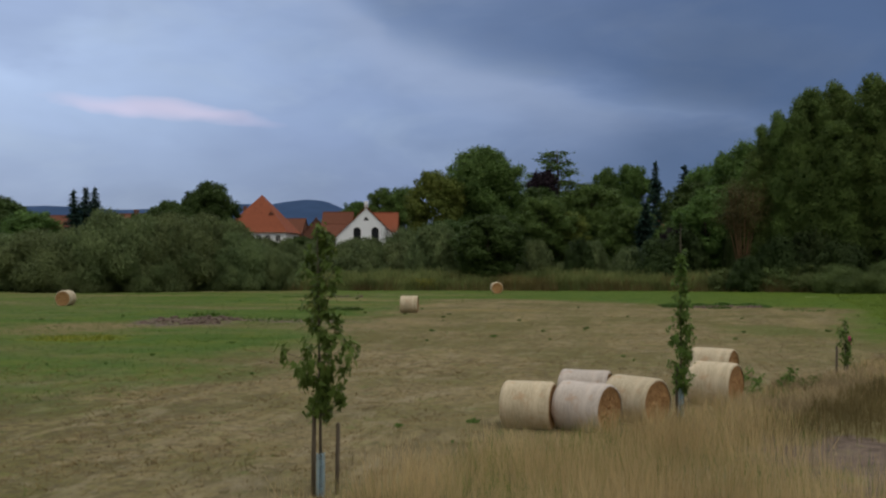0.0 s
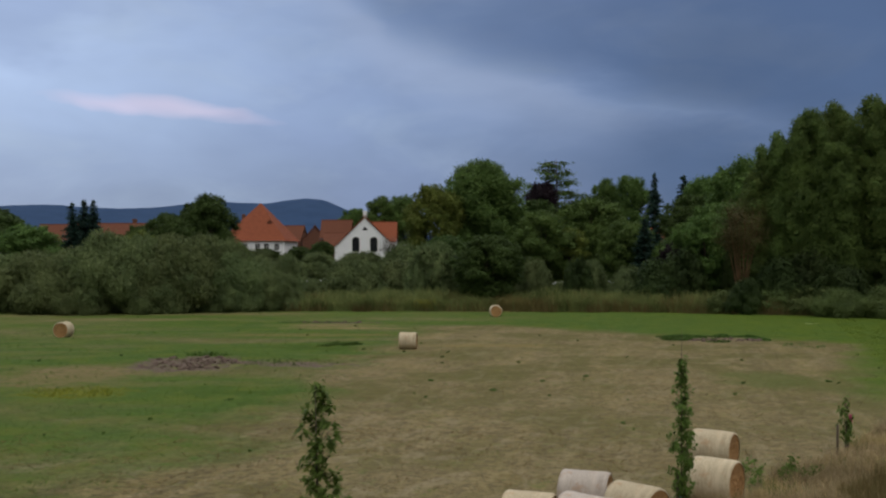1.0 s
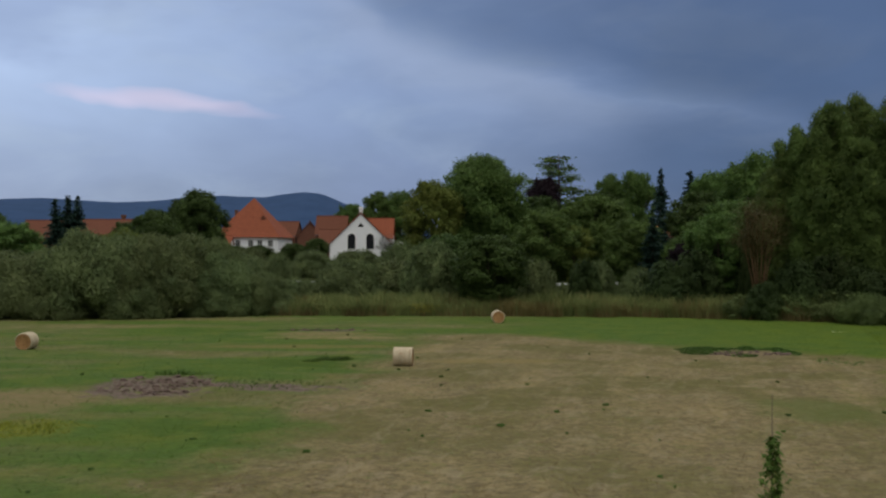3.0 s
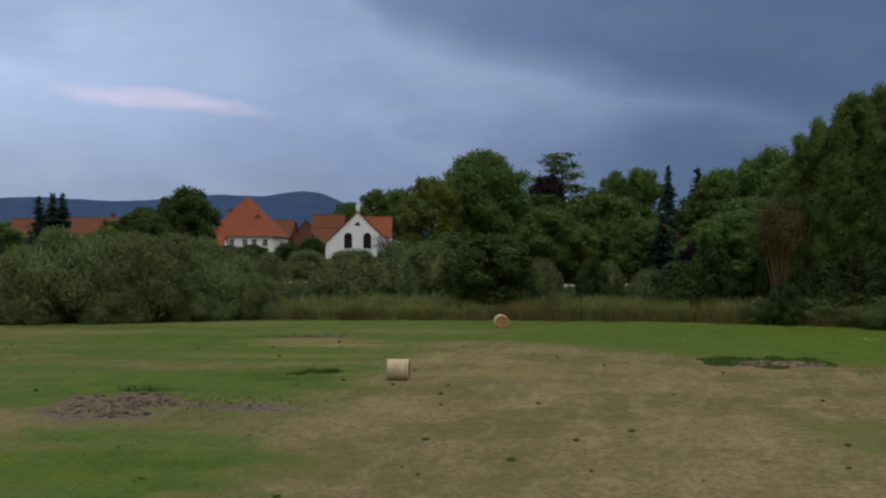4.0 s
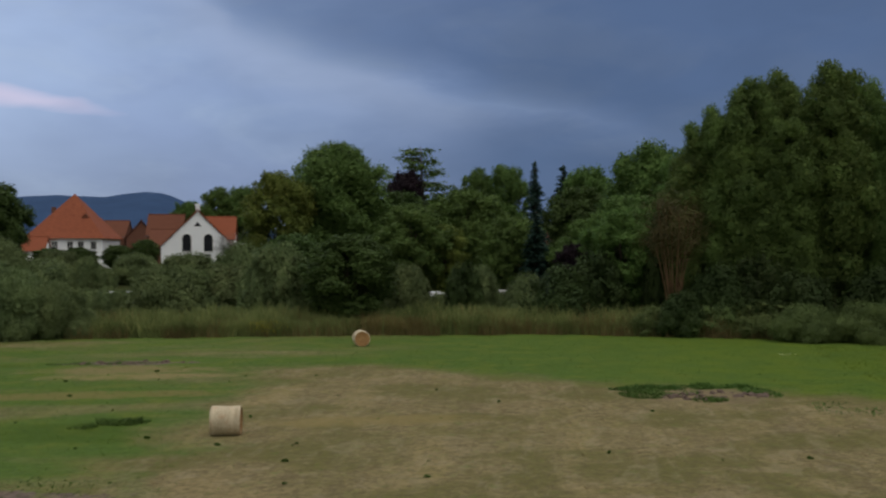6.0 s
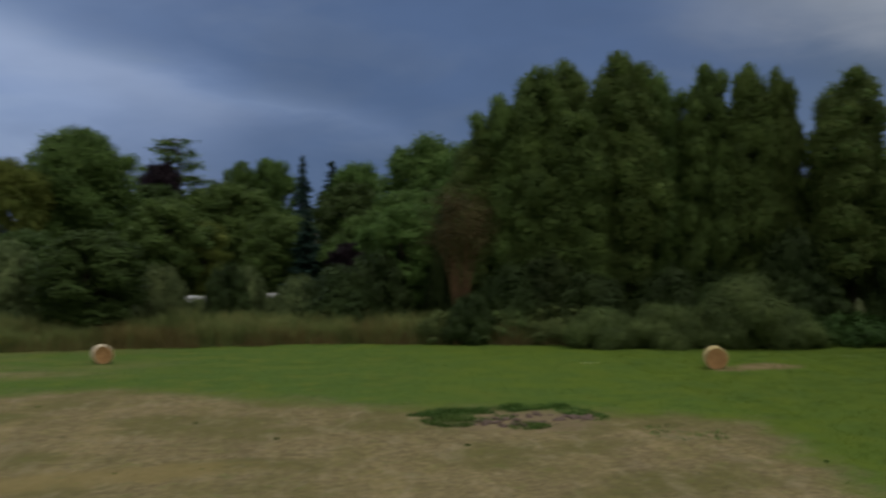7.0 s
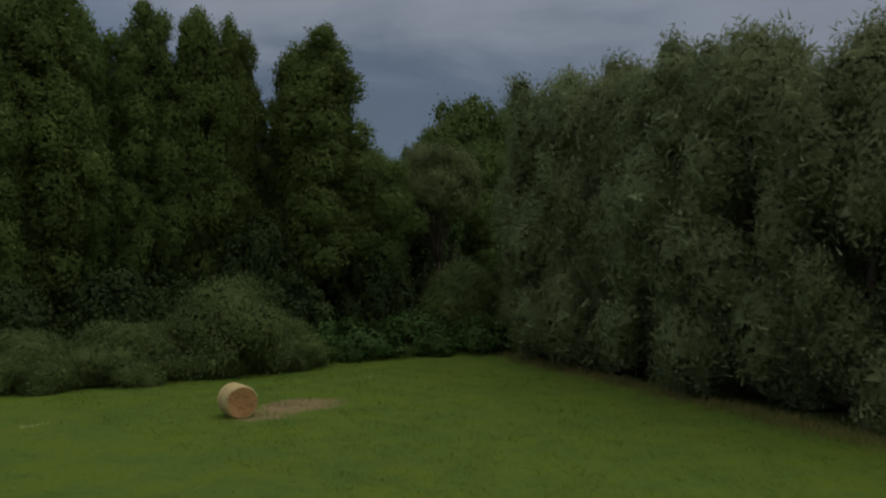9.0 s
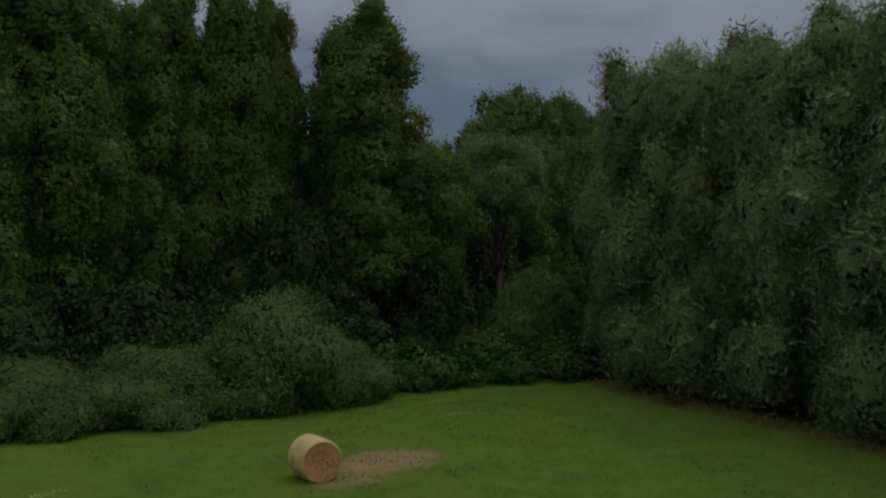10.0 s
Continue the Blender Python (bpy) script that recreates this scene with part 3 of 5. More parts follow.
def limbs(rng, h, trunk_r, ends, lean=0.3):
    """A trunk and limbs that reach towards the ends."""
    top = np.array([rng.normal(0, lean), rng.normal(0, lean), h * 0.82])
    paths = [[((0, 0, -0.3), trunk_r * 1.25), ((0, 0, h * 0.05), trunk_r), (tuple(top * 0.5), trunk_r * 0.65), (tuple(top), trunk_r * 0.12)]]
    for e in ends:
        s = min(0.75, max(0.15, e[2] / h * 0.6))
        a = top * s
        mid = (a + e) / 2 + np.array([0, 0, 0.06 * h])
        paths.append([(tuple(a), trunk_r * 0.34), (tuple(mid), trunk_r * 0.2), (tuple(e), trunk_r * 0.06)])
    return paths


def make_crown(rng, n, half, bottom, top, swell=0.45, fill=0.8):
    """Bough centres in a lumpy egg; half: its half width, widest at the share swell of its height."""
    out = []
    for i in range(n):
        f = (i + rng.uniform(0.1, 0.9)) / n
        w = math.sqrt(max(0.0, 1 - ((f - swell) / (swell if f < swell else 1 - swell)) ** 2))
        a = i * 2.4 + rng.uniform(-0.5, 0.5)
        rad = half * w * rng.uniform(0.35, 1.0) ** 0.5 * fill
        out.append((rad * math.cos(a), rad * math.sin(a), bottom + f * (top - bottom)))
    return np.array(out)


def round_tree(name, seed, mat, dens=16, leaf=0.34, n=54):
    """Broad-crowned tree, about 20 m high and 12 m wide, of billowing boughs."""
    rng = np.random.default_rng(seed)
    tops = make_crown(rng, n, 5.6, 3.2, 17.6, 0.48)
    tops *= rng.uniform(0.86, 1.1, (n, 1)) * np.array([[1, 1, 0]]) + np.array([[0, 0, 1]])
    sizes = rng.uniform(0.75, 1.75, (n, 1)) * np.array([[1.1, 1.1, 0.9]])
    # shoots that break the outline of the upper crown
    a, f = np.arange(16) * 2.4 + rng.uniform(-0.5, 0.5, 16), rng.uniform(0.0, 1.0, 16)
    shoots = np.stack([5.3 * np.sqrt(1 - f**2) * np.cos(a), 5.3 * np.sqrt(1 - f**2) * np.sin(a), 10.4 + 8.2 * f], 1)
    tops = np.concatenate([tops, shoots])
    sizes = np.concatenate([sizes, rng.uniform(0.45, 0.85, (16, 1)) * np.array([[1.0, 1.0, 1.2]])])
    return lobe_tree(name, rng, tops, sizes, 20, mat, dens * 1.2, leaf * 0.95, leaf * 0.66, 0.38, lift=0.25, sprig=0.46, shag=0.22, lumps=1.1, gaps=-0.95, inner=70, tilt=0.38, hang=0.5)


def poplar_tree(name, seed, mat):
    """Hybrid poplar, 25 m high and 8 m wide: a clear pale trunk and steep leaders that end in rounded tips of uneven height."""
    rng = np.random.default_rng(seed)
    cs, rs = [], []
    for k in range(11):
        a, out = k * 2.4 + rng.uniform(-0.4, 0.4), (0.1 if k == 0 else 2.6 * math.sqrt(rng.uniform(0.1, 1.0)))
        top = 23.6 if k == 0 else 23.6 - out * rng.uniform(0.3, 1.5)
        z = 4.2 + rng.uniform(0, 2.5)
        while z < top:
            f = z / top
            o = out * (0.55 + 1.5 * f - 1.5 * f * f)
            r = rng.uniform(0.65, 1.1) * (1.15 - 0.4 * f**3)
            if rng.uniform() > 0.04 + 0.15 * (f < 0.35):
                cs.append((o * math.cos(a) + rng.normal(0, 0.42), o * math.sin(a) + rng.normal(0, 0.42), z))
                rs.append((r, r, r * rng.uniform(1.0, 1.5)))
            z += rng.uniform(0.8, 1.35)
    return lobe_tree(name, rng, np.array(cs), np.array(rs), 25, mat, 56, 0.175, 0.135, 0.2, ends=26, bark=M_POPLARBARK, lift=0.7, sprig=0.3, shag=0.18, lumps=0.7, core=0.88, gaps=-0.7, inner=70, tilt=0.22, hang=0.75)


def withered_tree(name, seed):
    """Half-dead tree, 14 m high: rusty limbs that fan upwards, and a thin brown crown of twigs."""
    rng = np.random.default_rng(seed)
    root = new(name)
    paths, tips = [], []
    for k in range(11):
        a, out, h = k * 0.85 + rng.uniform(-0.3, 0.3), rng.uniform(0.5, 2.4), rng.uniform(8.5, 12.8)
        mid = (out * 0.4 * math.cos(a), out * 0.4 * math.sin(a), h * 0.45)
        tip = (out * math.cos(a), out * math.sin(a), h)
        paths.append([((0.15 * math.cos(a), 0.15 * math.sin(a), -0.2), 0.095), (mid, 0.06), (tip, 0.015)])
        for _ in range(9):
            f = rng.uniform(0.3, 0.97)
            s = np.array(mid) * (1 - f) + np.array(tip) * f
            e = s + np.array([rng.normal(0, 0.7), rng.normal(0, 0.7), rng.uniform(0.5, 2.0)])
            paths.append([(tuple(s), 0.025), (tuple(e), 0.007)])
            tips.append(e)
    part("trunk", tubes(paths, 5), M_DEADBARK, root)
    c = np.array([t for t in tips if t[2] > 5.4])
    part_mesh("crown", soup("crown", clump_leaves(rng, c, np.full((len(c), 3), 0.8) * np.array([[1, 1, 1.4]]), 85, 0.22, 0.055, 0.0, 0.9, 0.0, 0.6), 3, M_DEAD), root)
    return root


def willow_tree(name, seed, mat):
    """Silver willow, full to the ground, 19 m high and 9 m wide, in tall feathery plumes with dark clefts between them."""
    rng = np.random.default_rng(seed)
    tops = np.concatenate([make_crown(rng, 30, 4.0, 3.0, 15.4, 0.4, 0.95), make_crown(rng, 9, 4.2, 0.9, 4.0, 0.5, 1.0)])
    sizes = rng.uniform(0.85, 1.75, (len(tops), 1)) * np.array([[1.0, 1.0, 1.4]])
    high = rng.choice(30, 20, replace=False)
    plumes = tops[high] + sizes[high] * np.array([0.55, 0.55, 0.85]) * np.sign(tops[high]) * rng.uniform(0.3, 1.0, (20, 1))
    tops = np.concatenate([tops, plumes])
    sizes = np.concatenate([sizes, rng.uniform(0.45, 0.75, (20, 1)) * np.array([[1.0, 1.0, 2.2]])])
    root = lobe_tree(name, rng, tops, sizes, 19, mat, 78, 0.23, 0.065, 0.3, ends=12, lift=0.9, sprig=0.5, shag=0.15, lumps=0.9, core=0.96, inner=210, tilt=0.2, hang=0.6)
    sprays, _ = lobe_leaves(rng, tops, sizes * 1.04, 11, 0.52, 0.085, lift=0.7, sprig=0.6, shag=0.2, lumps=0.9, gaps=-0.2, inner=1, tilt=0.45, hang=0.5)
    part_mesh("long_sprays", soup("long_sprays", sprays, 3, mat), root, "long silvery shoots standing out of the crown")
    return root


def dome_tree(name, seed, mat):
    """Willow with a flat dome of leaves, 16 m high and 9 m wide, over a dark open space round its stems."""
    rng = np.random.default_rng(seed)
    n = 30
    a, out = np.arange(n) * 2.4 + rng.uniform(-0.4, 0.4, n), 3.6 * np.sqrt(rng.uniform(0.02, 1.0, n))
    tops = np.stack([out * np.cos(a), out * np.sin(a), 14.2 - 0.3 * out**2 - rng.uniform(0, 1.2, n)], 1)
    sizes = rng.uniform(0.8, 1.4, (n, 1)) * np.array([[1.15, 1.15, 0.9]])
    return lobe_tree(name, rng, tops, sizes, 16, mat, 90, 0.22, 0.07, 0.24, lift=0.5, sprig=0.42, shag=0.16, lumps=0.9, core=0.94, inner=140, hang=0.3)


def shrub(name, seed, mat, leaf=0.28, width=0.17, dens=28, n=24, half=3.4, high=4.3, r=0.3, **shape):
    """Shrub of overlapping domes, leafy to the ground; half: its half width, high: its height, r: a dome's share of the half width, about."""
    rng = np.random.default_rng(seed)
    cs, rs = [], []
    for i in range(n):
        f = (i + 0.5) / n * 0.98
        a = i * 2.4 + rng.uniform(-0.4, 0.4)
        size = half * r * rng.uniform(0.7, 1.3)
        grow = rng.uniform(0.86, 1.1)
        ring = math.sqrt(1 - f * f) * (half - size * 0.75) * grow
        cs.append((ring * math.cos(a), ring * math.sin(a), (high - size * 0.8) * f * grow + 0.3 * size))
        rs.append((size, size, size * 0.85))
    cs.append((0, 0, high * 0.3))
    rs.append((half * 0.62, half * 0.62, high * 0.5))
    form = dict(lift=0.7, sprig=0.36, shag=0.1, lumps=1.0) | shape
    return lobe_tree(name, rng, np.array(cs), np.array(rs), high * 1.2, mat, dens, leaf, width, 0.1, ends=10, **form)


def spruce_tree(name, seed, mat):
    """Narrow spruce, 20 m high and 6 m wide, in drooping whorls."""
    rng = np.random.default_rng(seed)
    verts, paths = [], [[((0, 0, -0.3), 0.3), ((0, 0, 10), 0.16), ((0, 0, 20), 0.02)]]
    for z in np.arange(0.8, 19.6, 0.42):
        reach = 3.0 * (1 - z / 20.2) ** 0.8 + 0.12
        for _ in range(8 if z < 16 else 5):
            a, l = rng.uniform(0, math.tau), reach * rng.uniform(0.6, 1.15)
            n = max(4, int(l * 11))
            s = rng.uniform(0.08, 1.0, n)[:, None]
            way = np.array([math.cos(a), math.sin(a), 0])
            p = way * s * l + np.array([0, 0, z]) - np.array([0, 0, 1]) * (s**1.3 * l * 0.42 - s**3 * l * 0.12) + rng.normal(0, 0.12, (n, 3))
            along = way + rng.normal(0, 0.6, (n, 3)) - np.array([0, 0, 0.5])
            verts.append(leaf_verts(rng, p, along, rng.uniform(0.35, 0.7, n), rng.uniform(0.14, 0.3, n)))
    root = new(name)
    part("trunk", tubes(paths), M_BARK, root)
    part_mesh("crown", soup("crown", np.concatenate(verts), 3, mat), root)
    return root


def larch_tree(name, seed, mat):
    """Old conifer, 24 m high and 13 m wide, with long bare-based level boughs and a broken top."""
    rng = np.random.default_rng(seed)
    verts, paths = [], [[((0, 0, -0.3), 0.42), ((0.2, 0, 12), 0.26), ((0.6, 0.2, 23.6), 0.04)]]
    for z in np.arange(5, 23.4, 0.62):
        for _ in range(3):
            a = rng.uniform(0, math.tau)
            l = (6.2 * (1 - (z / 25.5) ** 2.2) + 0.8) * rng.uniform(0.5, 1.1)
            way = np.array([math.cos(a), math.sin(a), rng.uniform(0.05, 0.4)])
            paths.append([((0.3, 0, z), 0.09), (tuple(way * l * 0.6 + np.array([0.3, 0, z])), 0.05), (tuple(way * l + np.array([0.3, 0, z])), 0.015)])
            n = int(l * 20)
            s = rng.uniform(0.3, 1.0, n)[:, None]
            p = way * s * l + np.array([0.3, 0, z]) + rng.normal(0, 1, (n, 3)) * np.array([0.42, 0.42, 0.26]) - np.array([0, 0, 0.3])
            verts.append(leaf_verts(rng, p, rng.normal(0, 0.6, (n, 3)) + way - np.array([0, 0, 0.4]), rng.uniform(0.3, 0.65, n), rng.uniform(0.14, 0.28, n)))
    root = new(name)
    part("trunk", tubes(paths, 5), M_BARK, root)
    part_mesh("crown", soup("crown", np.concatenate(verts), 3, mat), root)
    return root


def crown_size(root):
    """Height and width of a tree as its leaves stand."""
    me = next(c for c in root.children if c.name.startswith("crown")).data
    co = np.empty(len(me.vertices) * 3, np.float32)
    me.vertices.foreach_get("co", co)
    co = co.reshape(-1, 3)
    return float(np.percentile(co[:, 2], 99.8)), 2.0 * float(np.percentile(np.hypot(co[:, 0], co[:, 1]), 97))


def plant(protos, rows, label, category, group, seed):
    """Place a kind of tree: rows of x, y, height, width. The prototypes take the first rows, copies the others."""
    rng = random.Random(seed)
    sizes = [crown_size(p) for p in protos]
    made = []
    for i, (x, y, h, w) in enumerate(rows):
        src = protos[i % len(protos)]
        ref = sizes[i % len(protos)]
        m = pose(x, y, gz(x, y) - 0.05, 0, 0, rng.uniform(0, 360)) @ Matrix.Diagonal((w / ref[1], w / ref[1], h / ref[0], 1))
        if i < len(protos):
            src.matrix_basis = m
            made.append(tagged(src, label, category, group))
        else:
            keep = src.matrix_basis.copy()
            src.matrix_basis = Matrix.Identity(4)
            made.append(tagged(copy_thing(src, m), label, category, group))
            src.matrix_basis = keep
    return made


POPLARS = [(42.6, 130, 22.0, 7.8), (41.0, 131.0, 19.0, 7.4), (45.6, 128.6, 24.8, 8.6), (49.8, 130.8, 25.8, 8.6), (47.6, 124.5, 20.3, 7.6), (52.4, 124.4, 25.8, 9.2), (57.6, 126.4, 24.4, 7.2),
           (61.4, 123.9, 25.2, 6.8), (64.7, 121.5, 25.1, 7.0), (67.6, 121.1, 24.7, 5.8), (72.1, 116.3, 24.4, 9.6), (55.5, 132, 22.7, 7.5)]
plant([poplar_tree("poplar_tree", s, M_POPLAR) for s in (11, 12, 13)], POPLARS, "tall green poplar with upright limbs at the wood's edge", "tree", "poplar row", 1)

WILLOWS = [(77.4, 98.6, 17.6, 8.6), (72.2, 94.9, 18.9, 10.2), (68.7, 89.4, 19.0, 10.2), (64.7, 84.4, 19.0, 10.4), (61.2, 78.9, 18.3, 10.6), (57.2, 73.4, 17.6, 10.6), (54.2, 66.9, 17.2, 10), (68.5, 81.8, 18.6, 9.5)]
plant([willow_tree("willow_tree", s, M_WILLOW) for s in (21, 22, 23)], WILLOWS, "grey-green silver willow, leafy down to the grass", "tree", "willow row", 2)
plant([dome_tree("willow_tree", 24, M_SHRUB)], [(81.8, 111.3, 16.2, 8.8)], "domed grey-green willow over dark stems in the corner", "tree", "", 17)
plant([round_tree("broadleaf_tree", 44, M_POPLAR, 40, 0.2, 70)], [(75.9, 114.9, 15.8, 9.6)], "bushy green tree at the end of the poplars", "tree", "", 18)

ROUND = [(-72.7, 180.5, 10.7, 12.5), (-16.3, 278.5, 19, 11), (-27, 317.8, 17.5, 10), (-10.4, 276, 19.0, 12), (36, 225.9, 20, 8.5), (41.0, 221.7, 20.4, 9),
         (58.5, 228.1, 20.6, 13), (16.4, 168.1, 13.3, 12), (26.1, 183.9, 15.2, 14), (29.7, 166, 11.8, 10), (37.6, 159, 11.5, 9.5), (34.6, 135, 12.3, 8.5), (49, 166.3, 21.9, 13), (50.7, 157, 20.8, 9), (40.5, 150, 14.5, 10), (47, 143, 15, 10)]
WOOD = [(56, 140, 18, 11), (63, 134, 18, 10), (70, 130, 17.5, 10), (77, 124, 17, 10), (91, 119, 15, 8), (18, 200, 15, 12), (31, 205, 16, 12), (47, 195, 16, 12), (1, 165, 9.5, 10)]
plant([round_tree("broadleaf_tree", s, M_DARK, 9, 0.42) for s in (43,)], WOOD, "dark tree deep in the wood, half hidden", "tree", "inner wood", 16)
plant([round_tree("broadleaf_tree", s, M_GREEN) for s in (31, 32, 33)], ROUND, "dark green broadleaf tree in the wood by the village", "tree", "village trees", 3)

GAP = [(102.5, 125.0, 20.0, 9), (108.6, 124.3, 24, 12), (117, 123.2, 24.3, 10), (107.7, 114.4, 21, 8), (101, 118, 18, 9), (86, 122, 16.5, 7.5)]
plant([round_tree("broadleaf_tree", s, M_LIGHT, 24, 0.26) for s in (34, 35)], GAP, "broad-crowned green tree behind the corner of the meadow", "tree", "corner trees", 4)

plant([round_tree("broadleaf_tree", 36, M_GREEN, 26, 0.27, 90)], [(7.4, 190.8, 22.3, 16.5)], "large spreading green tree, tallest by the houses", "tree", "", 5)
plant([round_tree("lime_tree", s, M_YELLOW) for s in (37, 38)], [(-1.4, 184, 17.8, 11), (-47.2, 161.4, 10.2, 9), (20.9, 167.5, 10.6, 6.5)], "yellowing broadleaf tree among green ones", "tree", "yellowing trees", 6)
plant([round_tree("dark_tree", s, M_DARK, 13, 0.38, 60) for s in (39, 40)], [(-44.6, 198.1, 16.1, 10.5), (-48.0, 184.1, 12.0, 9), (-27.5, 236, 6.2, 6.0), (-33.5, 242, 5.2, 6.5), (5.9, 132.8, 9.6, 9.8), (-44.5, 261, 4.8, 8), (-50.5, 261, 4.6, 8), (-59, 262, 5, 7), (-53.0, 199, 12.5, 9), (-48, 203, 14.5, 10), (-81, 190, 12.6, 12), (-60, 205, 10, 8), (-87, 200, 13.5, 12)], "dense dark green tree with a rounded crown", "tree", "dark trees", 7)
plant([round_tree("copper_beech", 41, M_PURPLE)], [(21.4, 217.8, 19, 9), (34.9, 154.6, 8.5, 5.5)], "dark purple-leaved tree among the green wood", "tree", "purple trees", 8)
plant([spruce_tree("spruce_tree", s, M_NEEDLE) for s in (51, 52)], [(43.7, 211.1, 20.2, 6.0), (54.6, 232.1, 20.7, 8.5), (-68.3, 196.3, 14.8, 6.5), (-69.2, 192.6, 14.3, 6), (-66.2, 195.4, 14.8, 6), (31.5, 160, 12, 6)], "slender dark blue-green spruce with drooping boughs", "tree", "spruces", 9)
plant([larch_tree("larch_tree", 53, M_GREEN)], [(26.9, 236.3, 24.5, 19)], "tall old conifer with ragged level boughs", "tree", "", 10)
plant([withered_tree("withered_tree", 42)], [(36.2, 124.3, 13.8, 7.2)], "withered tree with rusty brown bare boughs", "tree", "", 11)

SHRUBS_LEFT = [(-39.3, 128, 9.8, 17), (-32.5, 128, 9.5, 15), (-27.0, 130.0, 7.2, 12), (-21.8, 130.5, 5.0, 8.5), (-48, 128, 7.8, 17), (-58, 128, 7.2, 17), (-29.4, 138, 9.3, 12), (-43, 123.6, 4.8, 9), (-34, 124.6, 4.4, 9), (-26.5, 127.2, 4.0, 8), (-68, 127, 7, 17)]
plant([shrub("willow_shrub", s, M_SHRUB, 0.44, 0.105, 58, 40, 7.2, 7.4, 0.24, lift=0.9, sprig=0.6, shag=0.09, lumps=1.6, core=0.97, inner=170, tilt=0.5, hang=0.4) for s in (61, 62)], SHRUBS_LEFT, "broad grey-green willow thicket at the meadow's edge", "shrub", "willow thicket", 12)
SHRUBS_MID = [(16.2, 141, 3.5, 3.8), (23.4, 142, 3.5, 3.8), (-13.0, 143, 6.5, 8.6), (-11.1, 146.5, 6.2, 8.5), (-6.7, 148.8, 6.4, 9), (-1, 139, 8.9, 8.5), (12.6, 138.3, 6.6, 5.6), (20.2, 139.2, 6.4, 5), (24.4, 134.6, 5.6, 6), 
              (-31, 171, 5.2, 9), (-33, 175, 5.8, 12), (-14, 180, 6.2, 11), (-42, 170, 6.5, 12), (-24, 200, 5.0, 9), (-6, 172, 8, 10), (-36, 200, 5.5, 10), (-24.6, 166, 6.6, 6.5), (-27.5, 150, 4.6, 7), (-21.5, 154, 3.3, 6), (-17, 154, 3.3, 5.5), (-19.2, 154.6, 3.3, 5)]
plant([shrub("willow_shrub", s, M_SHRUB, 0.32, 0.11, 48, core=0.96, inner=160, tilt=0.45, hang=0.4) for s in (64, 65)], SHRUBS_MID, "rounded willow shrub behind the reed belt", "shrub", "shrubs behind the reeds", 13)
plant([shrub("willow_shrub", 66, M_BUSH, 0.17, 0.055, 180, 24, sprig=0.45, tilt=0.3), shrub("willow_shrub", 69, M_BUSH, 0.17, 0.055, 180, 24, sprig=0.45, tilt=0.3)], [(54.5, 109.4, 5.9, 8.2), (48.6, 111.6, 3.5, 6.8), (44.2, 114.0, 3.3, 6.6), (58.0, 107.9, 3.2, 5.5), (75.6, 105.6, 6.5, 6.9)], "grey-green willow bush at the meadow's edge", "shrub", "bushes at the wood's edge", 14)
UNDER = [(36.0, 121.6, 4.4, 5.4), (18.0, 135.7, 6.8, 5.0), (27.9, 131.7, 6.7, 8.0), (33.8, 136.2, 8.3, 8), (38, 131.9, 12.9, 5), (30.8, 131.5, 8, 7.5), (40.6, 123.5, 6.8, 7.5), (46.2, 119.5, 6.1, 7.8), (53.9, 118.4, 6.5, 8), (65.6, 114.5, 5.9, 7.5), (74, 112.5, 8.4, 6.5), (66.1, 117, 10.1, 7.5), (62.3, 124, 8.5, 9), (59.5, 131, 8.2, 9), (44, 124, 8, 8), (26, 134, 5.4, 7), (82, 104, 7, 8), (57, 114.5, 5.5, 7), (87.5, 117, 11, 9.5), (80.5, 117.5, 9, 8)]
plant([shrub("elder_shrub", s, M_UNDER, 0.24, 0.17, 40) for s in (67, 68)], UNDER, "green undergrowth shrub below the poplars, shade in its leaf colour", "shrub", "undergrowth", 15)

# ---- reeds, brambles, tall grass ----


def blades(rng, x, y, z, height, width, lean, segments=1):
    """Grass blades as narrow quads, bent over towards their tips."""
    n = len(x)
    a = rng.uniform(0, math.tau, n)
    side = np.stack([np.cos(a), np.sin(a), np.zeros(n)], 1) * np.reshape(width, (-1, 1)) * 0.5
    b = rng.uniform(0, math.tau, n)
    bend = np.stack([np.cos(b), np.sin(b), np.zeros(n)], 1) * np.reshape(lean * height, (-1, 1))
    base = np.stack([x, y, z], 1)
    out = []
    for s in range(segments):
        f0, f1 = s / segments, (s + 1) / segments
        p0 = base + bend * f0**2 + np.array([0, 0, 1]) * np.reshape(height, (-1, 1)) * f0
        p1 = base + bend * f1**2 + np.array([0, 0, 1]) * np.reshape(height, (-1, 1)) * f1
        w0, w1 = 1 - 0.6 * f0, 1 - 0.6 * f1
        out.append(np.stack([p0 - side * w0, p0 + side * w0, p1 + side * w1 * 0.7, p1 - side * w1 * 0.7], 1))
    return np.concatenate(out, 1).reshape(-1, 3)


def stuff(name, verts, mat, label, category, corners=4):
    return tagged(new(name, soup(name, verts, corners, mat)), label, category, kind="stuff")


def edge_y(x):
    """The far edge of the mown meadow."""
    return np.interp(x, [-60, -40, -22, 0, 24, 40, 52, 64, 70], [121, 123, 127.6, 127, 126.0, 117.2, 109.6, 105.3, 101])


M_FLOWER = leaf_material("yellow_petal", (0.35, 0.27, 0.02), (0.55, 0.42, 0.04))


